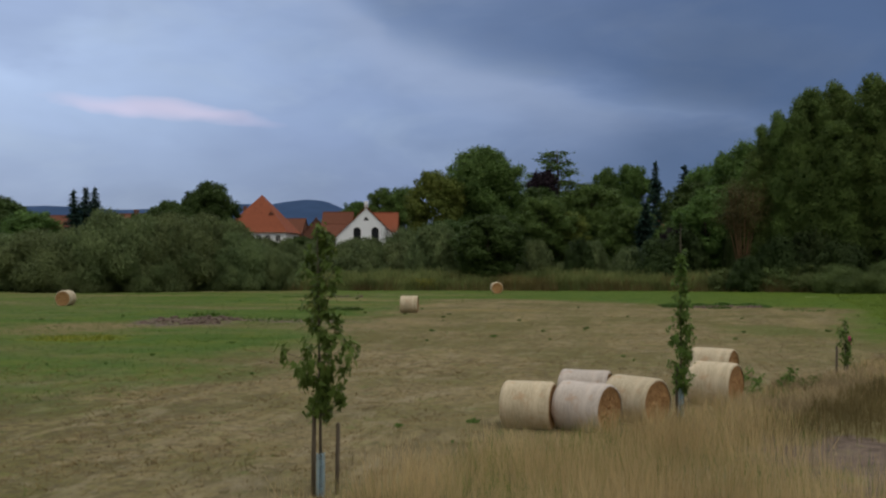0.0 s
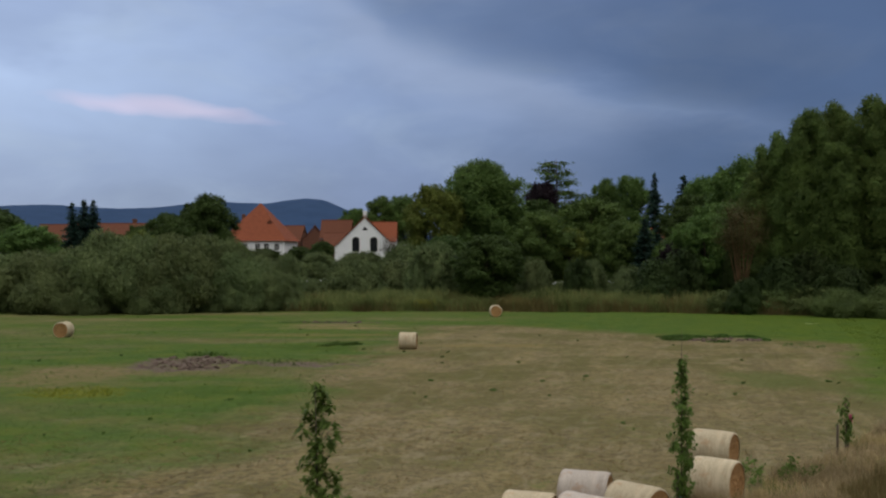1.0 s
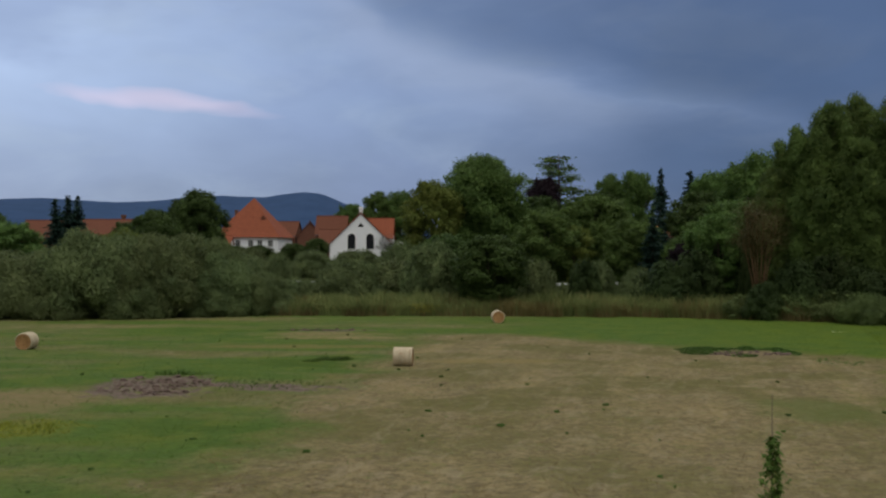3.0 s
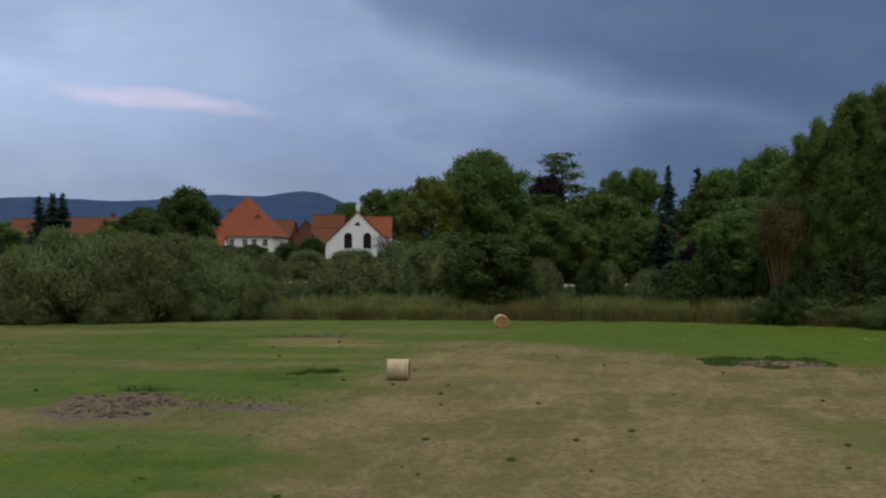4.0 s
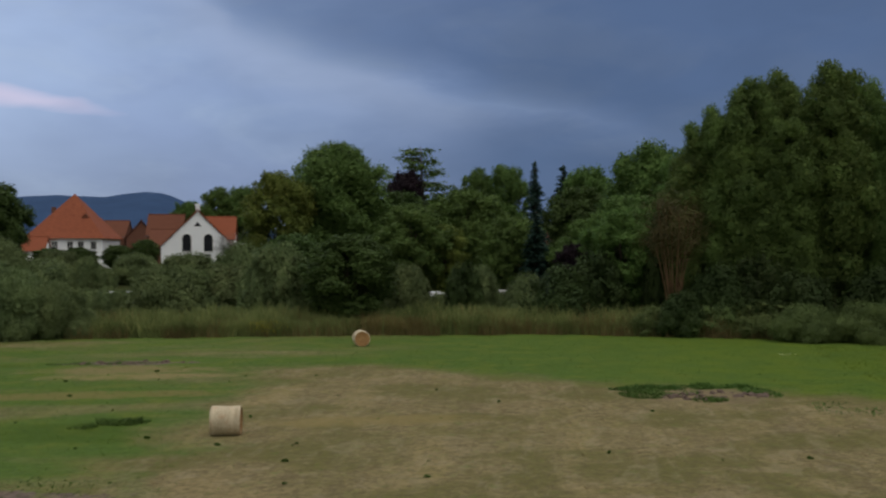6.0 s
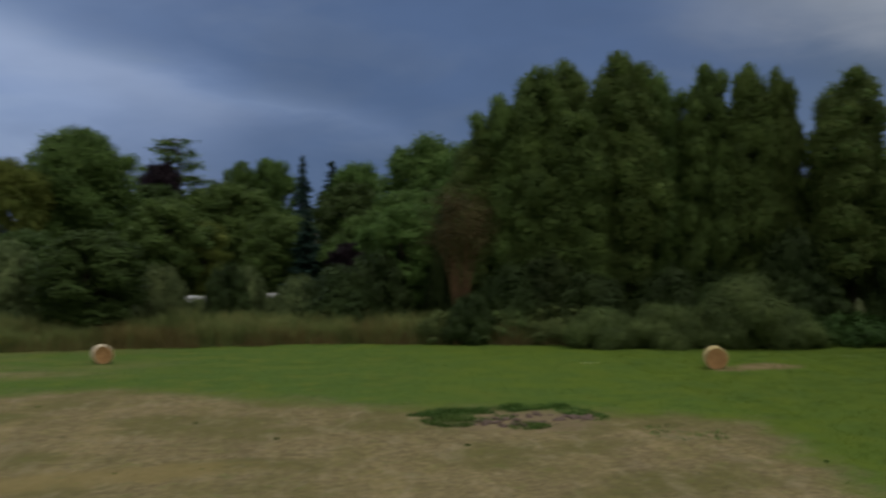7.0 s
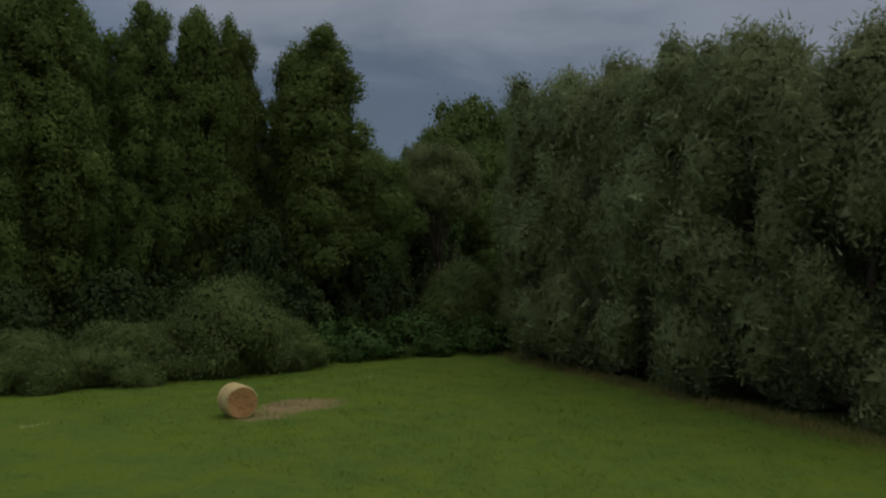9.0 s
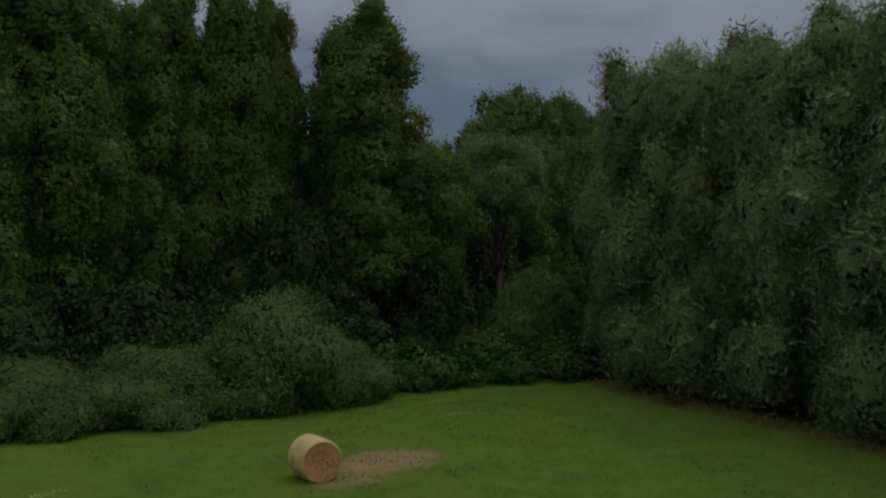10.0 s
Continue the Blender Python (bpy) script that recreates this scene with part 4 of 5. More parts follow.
def build_reeds():
    rng = np.random.default_rng(71)
    n = 30000
    x = rng.uniform(-24, 43, n)
    y = edge_y(x) + 0.8 + rng.uniform(0, 1, n) ** 1.3 * 5.5
    keep = rng.uniform(0, 1, n) < np.where(x > 35, np.clip((43 - x) / 8, 0.0, 1), 1)
    x, y = x[keep], y[keep]
    tall = np.array([noise.noise((float(a) * 0.25, float(b) * 0.5, 0)) + 0.6 * noise.noise((float(a) * 1.3, float(b) * 0.8, 4)) for a, b in zip(x, y)])
    back = np.clip((y - edge_y(x) - 0.8) / 4.0, 0, 1)
    h = (1.5 + 0.8 * back + 0.75 * tall) * rng.uniform(0.55, 1.2, len(x)) * np.where(x < -16, 0.8, 1.0)
    brown = np.array([noise.noise((float(a) * 0.3, float(b) * 0.3, 9)) for a, b in zip(x, y)]) + rng.normal(0, 0.2, len(x)) > 0.12 + back * 0.5
    for name, sel, mat, label in (("reed_bed", ~brown, M_REED, "grey-green reed belt along the far side of the meadow"), ("withered_reeds", brown, M_STALK, "brown withered reeds among the green ones")):
        k = int(sel.sum())
        stuff(name, blades(rng, x[sel], y[sel], ground_z(x[sel], y[sel]), h[sel].clip(0.4, 3.2), rng.uniform(0.05, 0.12, k), rng.uniform(0.08, 0.55, k), 2), mat, label, "reeds")
    n = 9000
    x = rng.uniform(-22, 44, n)
    y = edge_y(x) + rng.uniform(-0.3, 1.8, n)
    clump = np.array([noise.noise((float(a) * 0.35, 7, 0)) for a in x])
    keep = rng.uniform(-0.15, 0.6, n) < clump
    x, y = x[keep], y[keep]
    stuff("dry_stalks", blades(rng, x, y, ground_z(x, y), rng.uniform(0.3, 1.3, len(x)), rng.uniform(0.03, 0.08, len(x)), rng.uniform(0.05, 0.4, len(x))), M_STALK, "brown dry stalks in front of the reeds", "dry grass")

    n = 200
    x, y = rng.normal(-2.2, 0.9, n), rng.normal(127.2, 0.35, n)
    c = np.stack([x, y, ground_z(x, y) + rng.uniform(0.5, 1.5, n)], 1)
    stuff("yellow_flowers", leaf_verts(rng, c, rng.normal(size=(n, 3)), rng.uniform(0.05, 0.1, n), rng.uniform(0.05, 0.09, n)), M_FLOWER, "yellow flower heads at the foot of the reeds", "flowers", 3)


build_reeds()


def thicket(name, seed, x0, y0, x1, y1, depth, high, mat, leaf, wide, per, label, group):
    """A low leafy thicket along a line."""
    rng = np.random.default_rng(seed)
    length = math.hypot(x1 - x0, y1 - y0)
    n = int(length * depth * 2.6)
    s, d = rng.uniform(0, 1, n), rng.uniform(0, depth, n)
    nx, ny = -(y1 - y0) / length, (x1 - x0) / length
    x, y = x0 + (x1 - x0) * s + nx * d, y0 + (y1 - y0) * s + ny * d
    lump = np.array([noise.noise((float(a) * 0.4, float(b) * 0.4, seed)) for a, b in zip(x, y)])
    top = high * (0.45 + 0.55 * np.clip(d / depth * 2.2, 0, 1)) * (1 + 0.35 * lump)
    z = ground_z(x, y) + top * rng.uniform(0.12, 1.0, n) ** 0.6
    r = rng.uniform(0.35, 0.75, (n, 1)) * np.array([[1.15, 1.15, 0.8]])
    mx, my = (x0 + x1) / 2, (y0 + y1) / 2
    base = np.array([mx, my, gz(mx, my)])
    root = new(name)
    root.location = base
    c = np.stack([x, y, z], 1) - base
    canes = [[((float(c[i, 0]), float(c[i, 1]), -0.1), 0.03), ((float(c[i, 0]) + 0.1, float(c[i, 1]), float(c[i, 2])), 0.01)] for i in range(0, n, 4)]
    tagged(part("stems", tubes(canes, 4), M_BARK, root), kind="stuff")
    part_mesh("foliage", soup("foliage", clump_leaves(rng, c, r, per, leaf, wide, 0.1, 0.3, 0.5), 3, mat), root)
    return tagged(root, label, "thicket", group)


for i, (a, b) in enumerate(((39, 43), (43, 47.5), (47.5, 52), (52, 57), (31, 35), (35, 39))):
    thicket("hedge_thicket", 80 + i, a, float(edge_y(a)), b, float(edge_y(b)), 3.6, 2.5, M_BUSH, 0.14, 0.075, 150, "dull green nettle and bramble hedge under the trees", "hedge at the wood's edge")
for i, (a, b) in enumerate((((55.5, 108.6), (61, 106.5)), ((61, 106.5), (66, 104.2)), ((66, 104.2), (69.5, 101.2)), ((69.5, 101.2), (72.5, 98.0)))):
    thicket("bramble_thicket", 90 + i, *a, *b, 4.6, 2.3, M_BRAMBLE, 0.24, 0.17, 60, "sprawling mound of bright green bramble leaves", "bramble mounds")


def verge_y(x):
    """The field-side edge of the uncut verge by the saplings."""
    return np.interp(x, [-6, -3.4, -2.2, -1, 0.6, 4.2, 6.5, 9.1, 16.4, 30], [8, 13, 16.6, 18.6, 22.0, 25.0, 26.8, 31.0, 40.0, 56])


def build_verge():
    rng = np.random.default_rng(72)
    n = 220000
    x, y = rng.uniform(-5, 24, n), rng.uniform(13, 46, n)
    top = verge_y(x)
    lump = np.array([noise.noise((float(a) * 0.5, float(b) * 0.5, 2)) for a, b in zip(x, y)])
    bare = np.exp(-(((x - 10.4) / 4.0) ** 2 + ((y - 20.8) / 4.8) ** 2))
    keep = (y < top + lump * 1.2) & (y > top - 12) & (rng.uniform(0, 1, n) > bare * 1.4)
    x, y, lump, top = x[keep], y[keep], lump[keep], top[keep]
    h = (0.72 + 0.36 * lump) * rng.uniform(0.55, 1.35, len(x)) * (0.85 + 0.15 * step(0, 3, top - y)) * (1 - 0.45 * step(6.5, 10, x))
    thick = (1 + 0.06 * (y - 18).clip(0)) * np.where(x > 8, 1.3, 1.0)
    patch = np.array([noise.noise((float(a) * 0.22, float(b) * 0.3, 6)) for a, b in zip(x, y)])
    brown = patch + 0.55 * step(5.5, 11, x) + rng.normal(0, 0.16, len(x)) > 0.42
    trodden = brown & (top - y + lump * 2 > 4.0)
    brown &= ~trodden
    dry = ~brown & ~trodden & (rng.uniform(0, 1, len(x)) < 0.84 + 0.5 * lump)
    lean = rng.uniform(0.05, 0.42, len(x)) + 0.7 * brown * rng.uniform(0, 1, len(x))
    for name, sel, mat, label in (("tall_dry_grass", dry, M_DRY, "tall straw-coloured uncut grass on the verge"), ("matted_dry_grass", brown, M_MATTED, "matted brown dead grass on the verge"),
                                  ("trodden_grass", trodden, M_STALK, "dark trodden grass beside the bare path"), ("tall_green_grass", ~dry & ~brown & ~trodden, M_GRASS, "tall green grass tufts in the dry verge")):
        k = sel.sum()
        stuff(name, blades(rng, x[sel], y[sel], ground_z(x[sel], y[sel]), h[sel], rng.uniform(0.004, 0.010, k) * thick[sel], lean[sel], 2), mat, label, "grass")


build_verge()

# ---- hay bales ----


def straw_material(name, a, b, dirs):
    m, k = material(name)
    co = k.put("ShaderNodeTexCoord").outputs["Object"]
    st = k.put("ShaderNodeMapping", {"Vector": co, "Scale": dirs}).outputs[0]
    n, g = k.noise(st, 3.0, 6.0, 0.7), k.noise(co, 24.0, 4.0, 0.7)
    big = k.noise(co, 1.6, 3.0, 0.6)
    f = k.math("ADD", k.math("MULTIPLY", n, 0.5), k.math("ADD", k.math("MULTIPLY", g, 0.25), k.math("MULTIPLY", big, 0.25)))
    info = k.put("ShaderNodeObjectInfo")
    col = k.mix(k.ramp(f, 0.35, 0.65), a, b)
    rings = k.noise(k.put("ShaderNodeMapping", {"Vector": co, "Scale": (dirs[0] * 0.35, 0.25, 0.25)}).outputs[0], 1.0, 3.0, 0.5)
    col = k.mix(k.ramp(rings, 0.5, 0.7, 0.0, 0.5), col, b)
    rust = k.noise(co, 2.3, 5.0, 0.7)
    col = k.mix(k.ramp(rust, 0.52, 0.7, 0.0, 0.5), col, (0.40, 0.22, 0.105))
    hsv = k.put("ShaderNodeHueSaturation", {"Value": k.ramp(info.outputs["Random"], 0, 1, 0.9, 1.1, False), "Color": col})
    finish(k, hsv.outputs[0], 0.85, k.math("ADD", n, g), 0.8, 0.03)
    return m


M_WRAP = straw_material("net_wrapped_straw", (0.35, 0.285, 0.19), (0.60, 0.51, 0.365), (14, 1.2, 1.2))
M_WRAP_GOLD = straw_material("golden_net_wrap", (0.28, 0.215, 0.088), (0.52, 0.42, 0.20), (14, 1.2, 1.2))
M_WRAP_PALE = straw_material("pale_net_wrap", (0.38, 0.325, 0.285), (0.6, 0.53, 0.475), (14, 1.2, 1.2))
M_END = straw_material("cut_straw_end", (0.22, 0.115, 0.045), (0.52, 0.30, 0.13), (2.5, 5, 5))


def hay_bale(seed, x, y, turn, d=1.32, length=1.4, wrap=None, label="", group=""):
    rng = np.random.default_rng(seed)
    r, half, n = d / 2, length / 2, 40
    bm = bmesh.new()
    prof = [(-half + 0.005, 0.90), (-half + 0.03, 0.965)] + [(v, 1.0 + 0.008 * math.sin(v * 34 + seed)) for v in np.linspace(-half + 0.09, half - 0.09, 15)] + [(half - 0.03, 0.965), (half - 0.005, 0.90)]
    rings = []
    for px, pr in prof:
        ring = []
        for i in range(n):
            a = i / n * math.tau
            rr = r * pr * (1 + 0.03 * noise.noise((math.cos(a) * 1.5, math.sin(a) * 1.5, px * 1.5 + seed)))
            zz = rr * math.sin(a)
            zz = max(zz, -r * 0.95)
            ring.append(bm.verts.new((px, rr * math.cos(a), zz + r * 0.95)))
        rings.append(ring)
    for lo, hi in zip(rings, rings[1:]):
        for i in range(n):
            bm.faces.new((lo[i], hi[i], hi[(i + 1) % n], lo[(i + 1) % n])).smooth = True
    root = new("hay_bale")
    part("wrap", bm, wrap or M_WRAP, root)
    for s in (-1, 1):
        bm = bmesh.new()
        rings = []
        for j in range(9):
            f = 0.915 * (1 - j / 9)
            ring = []
            for i in range(n):
                a = i / n * math.tau
                spiral = 0.022 * math.sin(f * 30 + a) + 0.045 * noise.noise((f * 9 * math.cos(a), f * 9 * math.sin(a), seed + s))
                zz = max(r * f * math.sin(a), -r * 0.93)
                ring.append(bm.verts.new((s * (half - 0.03 - 0.05 * (1 - f) + (0 if j == 0 else spiral)), r * f * math.cos(a), zz + r * 0.95)))
            rings.append(ring)
        for lo, hi in zip(rings, rings[1:]):
            for i in range(n):
                q = (lo[i], lo[(i + 1) % n], hi[(i + 1) % n], hi[i])
                bm.faces.new(q if s > 0 else q[::-1]).smooth = True
        bm.faces.new(rings[-1] if s > 0 else rings[-1][::-1])
        part("end", bm, M_END, root, "orange-brown rolled straw end")
    n = 260
    a, f = rng.uniform(0, math.tau, n), np.sqrt(rng.uniform(0, 0.85, n)) * r
    s = np.where(rng.uniform(0, 1, n) < 0.5, -1.0, 1.0)
    c = np.stack([s * (half - 0.045), f * np.cos(a), np.maximum(f * np.sin(a), -r * 0.9) + r * 0.95], 1)
    way = np.stack([s * rng.uniform(0.1, 0.6, n), -np.sin(a), np.cos(a)], 1) + rng.normal(0, 0.5, (n, 3))
    part_mesh("loose_straw", soup("loose_straw", leaf_verts(rng, c, way, rng.uniform(0.08, 0.22, n), rng.uniform(0.012, 0.03, n)), 3, M_END), root, "loose straw ends")["kind"] = "stuff"
    root.matrix_basis = pose(x, y, gz(x, y) - 0.03, 0, 0, turn)
    return tagged(root, label, "hay bale", group)


L_GROUP, L_FIELD = "round straw bale in pale net wrap beside the verge", "lone round straw bale lying on the meadow"
hay_bale(1, 3.62, 26.0, -40, 1.27, 1.38, M_WRAP_PALE, "round bale with pale pinkish net wrap beside the verge", "bales by the verge")
hay_bale(2, 2.22, 26.45, -20, 1.25, 1.3, None, L_GROUP, "bales by the verge")
hay_bale(3, 5.1, 27.2, -46, 1.28, 1.38, None, L_GROUP, "bales by the verge")
hay_bale(4, 4.0, 28.9, -20, 1.27, 1.38, M_WRAP_PALE, L_GROUP, "bales by the verge")
hay_bale(5, 8.0, 30.3, -38, 1.32, 1.34, None, L_GROUP, "bales by the verge")
hay_bale(6, 9.25, 35.2, -34, 1.26, 1.42, None, L_GROUP, "bales by the verge")
hay_bale(7, -2.5, 76.4, -4, 1.3, 1.3, None, L_FIELD, "bales on the meadow")
hay_bale(8, 6.1, 117.0, -86, 1.35, 1.35, None, L_FIELD, "bales on the meadow")
hay_bale(9, -32.0, 87.3, -92, 1.35, 1.4, None, L_FIELD, "bales on the meadow")
hay_bale(10, 43.2, 97.85, -119, 1.5, 1.35, M_WRAP_GOLD, L_FIELD, "bales on the meadow")

# ---- saplings with stakes ----
M_STAKE = plain("weathered_stake", (0.07, 0.055, 0.04), (0.17, 0.14, 0.105), 6.0, 0.9, bump=0.5, stretch=(1, 1, 0.15))
M_GUARD = plain("pale_blue_guard", (0.34, 0.50, 0.58), (0.50, 0.66, 0.74), 6.0, 0.6)
M_TIE = plain("dark_tie", (0.02, 0.02, 0.02), (0.05, 0.045, 0.04), 8.0, 0.8)
M_PINK = plain("pink_tag", (0.40, 0.06, 0.14), (0.52, 0.10, 0.20), 8.0, 0.6)


def sapling(seed, x, y, h, crown_lo, crown_w, stakes, guard, label, tag=False, dense=24, bare=0.0):
    rng = np.random.default_rng(seed)
    root = new("young_tree")
    lean = rng.normal(0, 0.05, 2)
    part("trunk", tubes([[((0, 0, -0.2), 0.035), ((lean[0] * 0.3, lean[1] * 0.3, crown_lo), 0.026), ((lean[0], lean[1], h * 0.75), 0.015), ((lean[0] * 1.6, lean[1] * 1.6, h), 0.004)]], 7), M_BARK, root)
    cs, rs, twigs = [], [], []
    leafy = h * 0.97 - bare
    for z in np.arange(crown_lo, leafy, 0.13):
        f = (z - crown_lo) / (leafy - crown_lo)
        half = crown_w / 2 * min(1.0, 0.3 + f * 3.0) * (1.04 - f) ** 0.5 * min(1.12, max(0.2, 1 + 0.9 * noise.noise((z * 1.9, seed * 1.37, 0))))
        for _ in range(5 if f < 0.7 else 3):
            a, rad = 3.0 * noise.noise((z * 1.3, seed * 0.71, 5.0)) + rng.normal(0, 1.5), half * rng.uniform(0.15, 1.1)
            cs.append((rad * math.cos(a), rad * math.sin(a), z + rng.uniform(-0.08, 0.08)))
            rs.append(np.array([0.11, 0.11, 0.14]) * rng.uniform(0.5, 1.2))
            if rng.uniform() < 0.35:
                twigs.append([((0, 0, max(crown_lo * 0.95, z - 0.3)), 0.008), (cs[-1], 0.003)])
    part("twigs", tubes(twigs, 4), M_BARK, root)
    part_mesh("crown", soup("crown", clump_leaves(rng, np.array(cs), np.array(rs), dense * 0.55, 0.165, 0.07, 1.3, 0.0, 0.0, 0.4), 3, M_SAPLING), root)
    if guard:
        bm = bmesh.new()
        gr, gh, n, m = 0.078, guard, 12, 26
        vs = [[bm.verts.new((gr * math.cos(i / n * math.tau) + lean[0] * 0.2, gr * math.sin(i / n * math.tau), 0.02 + gh * j / m)) for i in range(n)] for j in range(m + 1)]
        for j in range(m):
            for i in range(n):
                if (i + j) % 2 == 0:
                    bm.faces.new((vs[j][i], vs[j][(i + 1) % n], vs[j + 1][(i + 1) % n], vs[j + 1][i]))
        bmesh.ops.solidify(bm, geom=bm.faces[:], thickness=0.004)
        part("trunk_guard", bm, M_GUARD, root, "pale blue lattice trunk guard")
    if tag:
        bm = box(bmesh.new(), 0.10, 0.22, -0.1, -0.07, 1.15, 1.45)
        bmesh.ops.bevel(bm, geom=bm.edges[:], offset=0.012, segments=2, affect="EDGES")
        part("tag", bm, M_PINK, root, "bright pink ribbon tag")
    root.matrix_basis = pose(x, y, gz(x, y) - 0.02)
    tagged(root, label, "young tree", "saplings on the verge")
    for sx, sy, sh, sr in stakes:
        st = part("stake", tubes([[((0, 0, -0.3), sr), ((0.01, 0, sh * 0.5), sr * 0.97), ((0.02, 0.01, sh - 0.03), sr * 0.93), ((0.02, 0.01, sh), sr * 0.75)]], 9), M_STAKE)
        st.matrix_basis = pose(x + sx, y + sy, gz(x + sx, y + sy))
        tagged(st, "weathered round wooden stake beside a young tree", "stake", "tree stakes")


sapling(101, -2.2, 18.6, 4.95, 1.52, 1.5, [(-0.15, 0.05, 1.75, 0.042), (0.27, 0.15, 1.3, 0.042)], 0.78, "staked young tree with dense drooping leaves and trunk guard")
sapling(102, 6.3, 27.3, 5.3, 0.85, 0.95, [(-0.1, 0.05, 1.5, 0.045), (0.12, 0.3, 0.9, 0.035)], 0.9, "slim young tree with sparse leaves beside the bales", False, 17, 0.75)
sapling(103, 14.5, 37.2, 2.1, 0.5, 0.62, [(-0.4, -0.3, 1.1, 0.045), (0.2, 0.25, 0.9, 0.04)], 0.0, "small bushy sapling with a pink tag in dry grass", True, 9)

# ---- houses ----
M_PLASTER = plain("white_plaster", (0.8, 0.81, 0.84), (0.87, 0.88, 0.91), 0.6, 0.85, bump=0.15)
M_ROOF = plain("red_clay_tiles", (0.15, 0.044, 0.023), (0.275, 0.083, 0.041), 1.4, 0.8, bump=0.5, dist=0.04, stretch=(1, 3, 3))
M_ROOF_DARK = plain("weathered_tiles", (0.092, 0.036, 0.023), (0.16, 0.06, 0.036), 1.4, 0.85, bump=0.5, dist=0.04, stretch=(1, 3, 3))
M_BRICK = plain("dark_red_brick", (0.10, 0.045, 0.032), (0.19, 0.09, 0.06), 3.0, 0.9)
M_FRAME = plain("white_frame", (0.68, 0.68, 0.66), (0.78, 0.78, 0.76), 3.0, 0.5, bump=0.05)
M_GUTTER = plain("zinc", (0.22, 0.23, 0.24), (0.32, 0.33, 0.34), 3.0, 0.45, 0.8, bump=0.05)


def glass_material():
    m, k = material("window_glass")
    co = k.put("ShaderNodeTexCoord").outputs["Object"]
    finish(k, k.mix(k.noise(co, 1.5), (0.008, 0.009, 0.011), (0.02, 0.022, 0.026)), 0.25, spec=0.15)
    return m


M_GLASS = glass_material()


def window(parent, x, y, z, w, h, arched=False, bars=(1, 2)):
    """A window in a wall that faces -y; x, z is the middle of its foot."""
    def outline(grow):
        a = w / 2 + grow
        if not arched:
            return [(x - a, z - grow), (x + a, z - grow), (x + a, z + h + grow), (x - a, z + h + grow)]
        mid = z + h - w / 2
        return [(x - a, z - grow), (x + a, z - grow)] + [(x + a * math.cos(t), mid + a * math.sin(t)) for t in np.linspace(0, math.pi, 11)]

    win = new("window")
    win.parent = parent
    inner, outer = outline(0.0), outline(0.1)
    bm = bmesh.new()
    vo, vi, vb = ([bm.verts.new((px, py, pz)) for px, pz in line] for line, py in ((outer, y - 0.05), (inner, y - 0.05), (inner, y + 0.12)))
    n = len(inner)
    back = [bm.verts.new((px, y + 0.02, pz)) for px, pz in outer]
    for i in range(n):
        j = (i + 1) % n
        bm.faces.new((vo[i], vo[j], vi[j], vi[i]))
        bm.faces.new((vi[i], vi[j], vb[j], vb[i]))
        bm.faces.new((vo[j], vo[i], back[i], back[j]))
    for i in range(bars[0]):
        bx = x - w / 2 + w * (i + 1) / (bars[0] + 1)
        box(bm, bx - 0.035, bx + 0.035, y - 0.035, y + 0.0, z + 0.001, z + h - (0.02 if arched else 0.001))
    for i in range(bars[1]):
        bz = z + h * (i + 1) / (bars[1] + 1)
        box(bm, x - w / 2 + 0.002, x + w / 2 - 0.002, y - 0.032, y - 0.002, bz - 0.03, bz + 0.03)
    part("window_frame", bm, M_FRAME, win)
    bm = bmesh.new()
    bm.faces.new([bm.verts.new((px, y - 0.012, pz)) for px, pz in inner])
    part("pane", bm, M_GLASS, win)
    bm = box(bmesh.new(), x - w / 2 - 0.15, x + w / 2 + 0.15, y - 0.14, y - 0.03, z - 0.17, z - 0.105)
    part("window_sill", bm, M_GUTTER, win)


def gable_house(name, x, y, turn, w, depth, eave, ridge, wall, roof, windows, label, chimney=None, over=0.45):
    """A house with its gable to -y. Heights from the ground at its place."""
    root = new(name)
    half = w / 2
    part("wall", prism(bmesh.new(), [(-half, -0.5), (half, -0.5), (half, eave), (0, ridge - 0.25), (-half, eave)], 0, depth), wall, root)
    slope = (ridge - eave) / half
    for s in (-1, 1):
        lo, out = eave - over * slope, half + over
        line = [(0, ridge), (s * out, lo), (s * out, lo + 0.22), (0, ridge + 0.25)]
        bm = prism(bmesh.new(), line if s > 0 else line[::-1], -0.3, depth + 0.3)
        bmesh.ops.recalc_face_normals(bm, faces=bm.faces[:])
        part("roof", bm, roof, root)
        part("gutter", tubes([[((s * (out + 0.06), -0.3, lo + 0.02), 0.07), ((s * (out + 0.06), depth + 0.3, lo + 0.02), 0.07)]], 6), M_GUTTER, root)
    part("ridge_tiles", tubes([[((0, -0.3, ridge + 0.22), 0.14), ((0, depth + 0.3, ridge + 0.22), 0.14)]], 8), roof, root)
    if chimney:
        cx, cy, ch = chimney
        part("chimney", box(bmesh.new(), cx - 0.4, cx + 0.4, cy - 0.4, cy + 0.4, ridge - 2.0, ridge + ch), wall, root)
        part("chimney_cap", box(bmesh.new(), cx - 0.5, cx + 0.5, cy - 0.5, cy + 0.5, ridge + ch, ridge + ch + 0.55), wall, root)
    for args in windows:
        window(root, *args)
    root.matrix_basis = pose(x, y, gz(x, y), 0, 0, turn)
    return tagged(root, label, "house", "village houses")


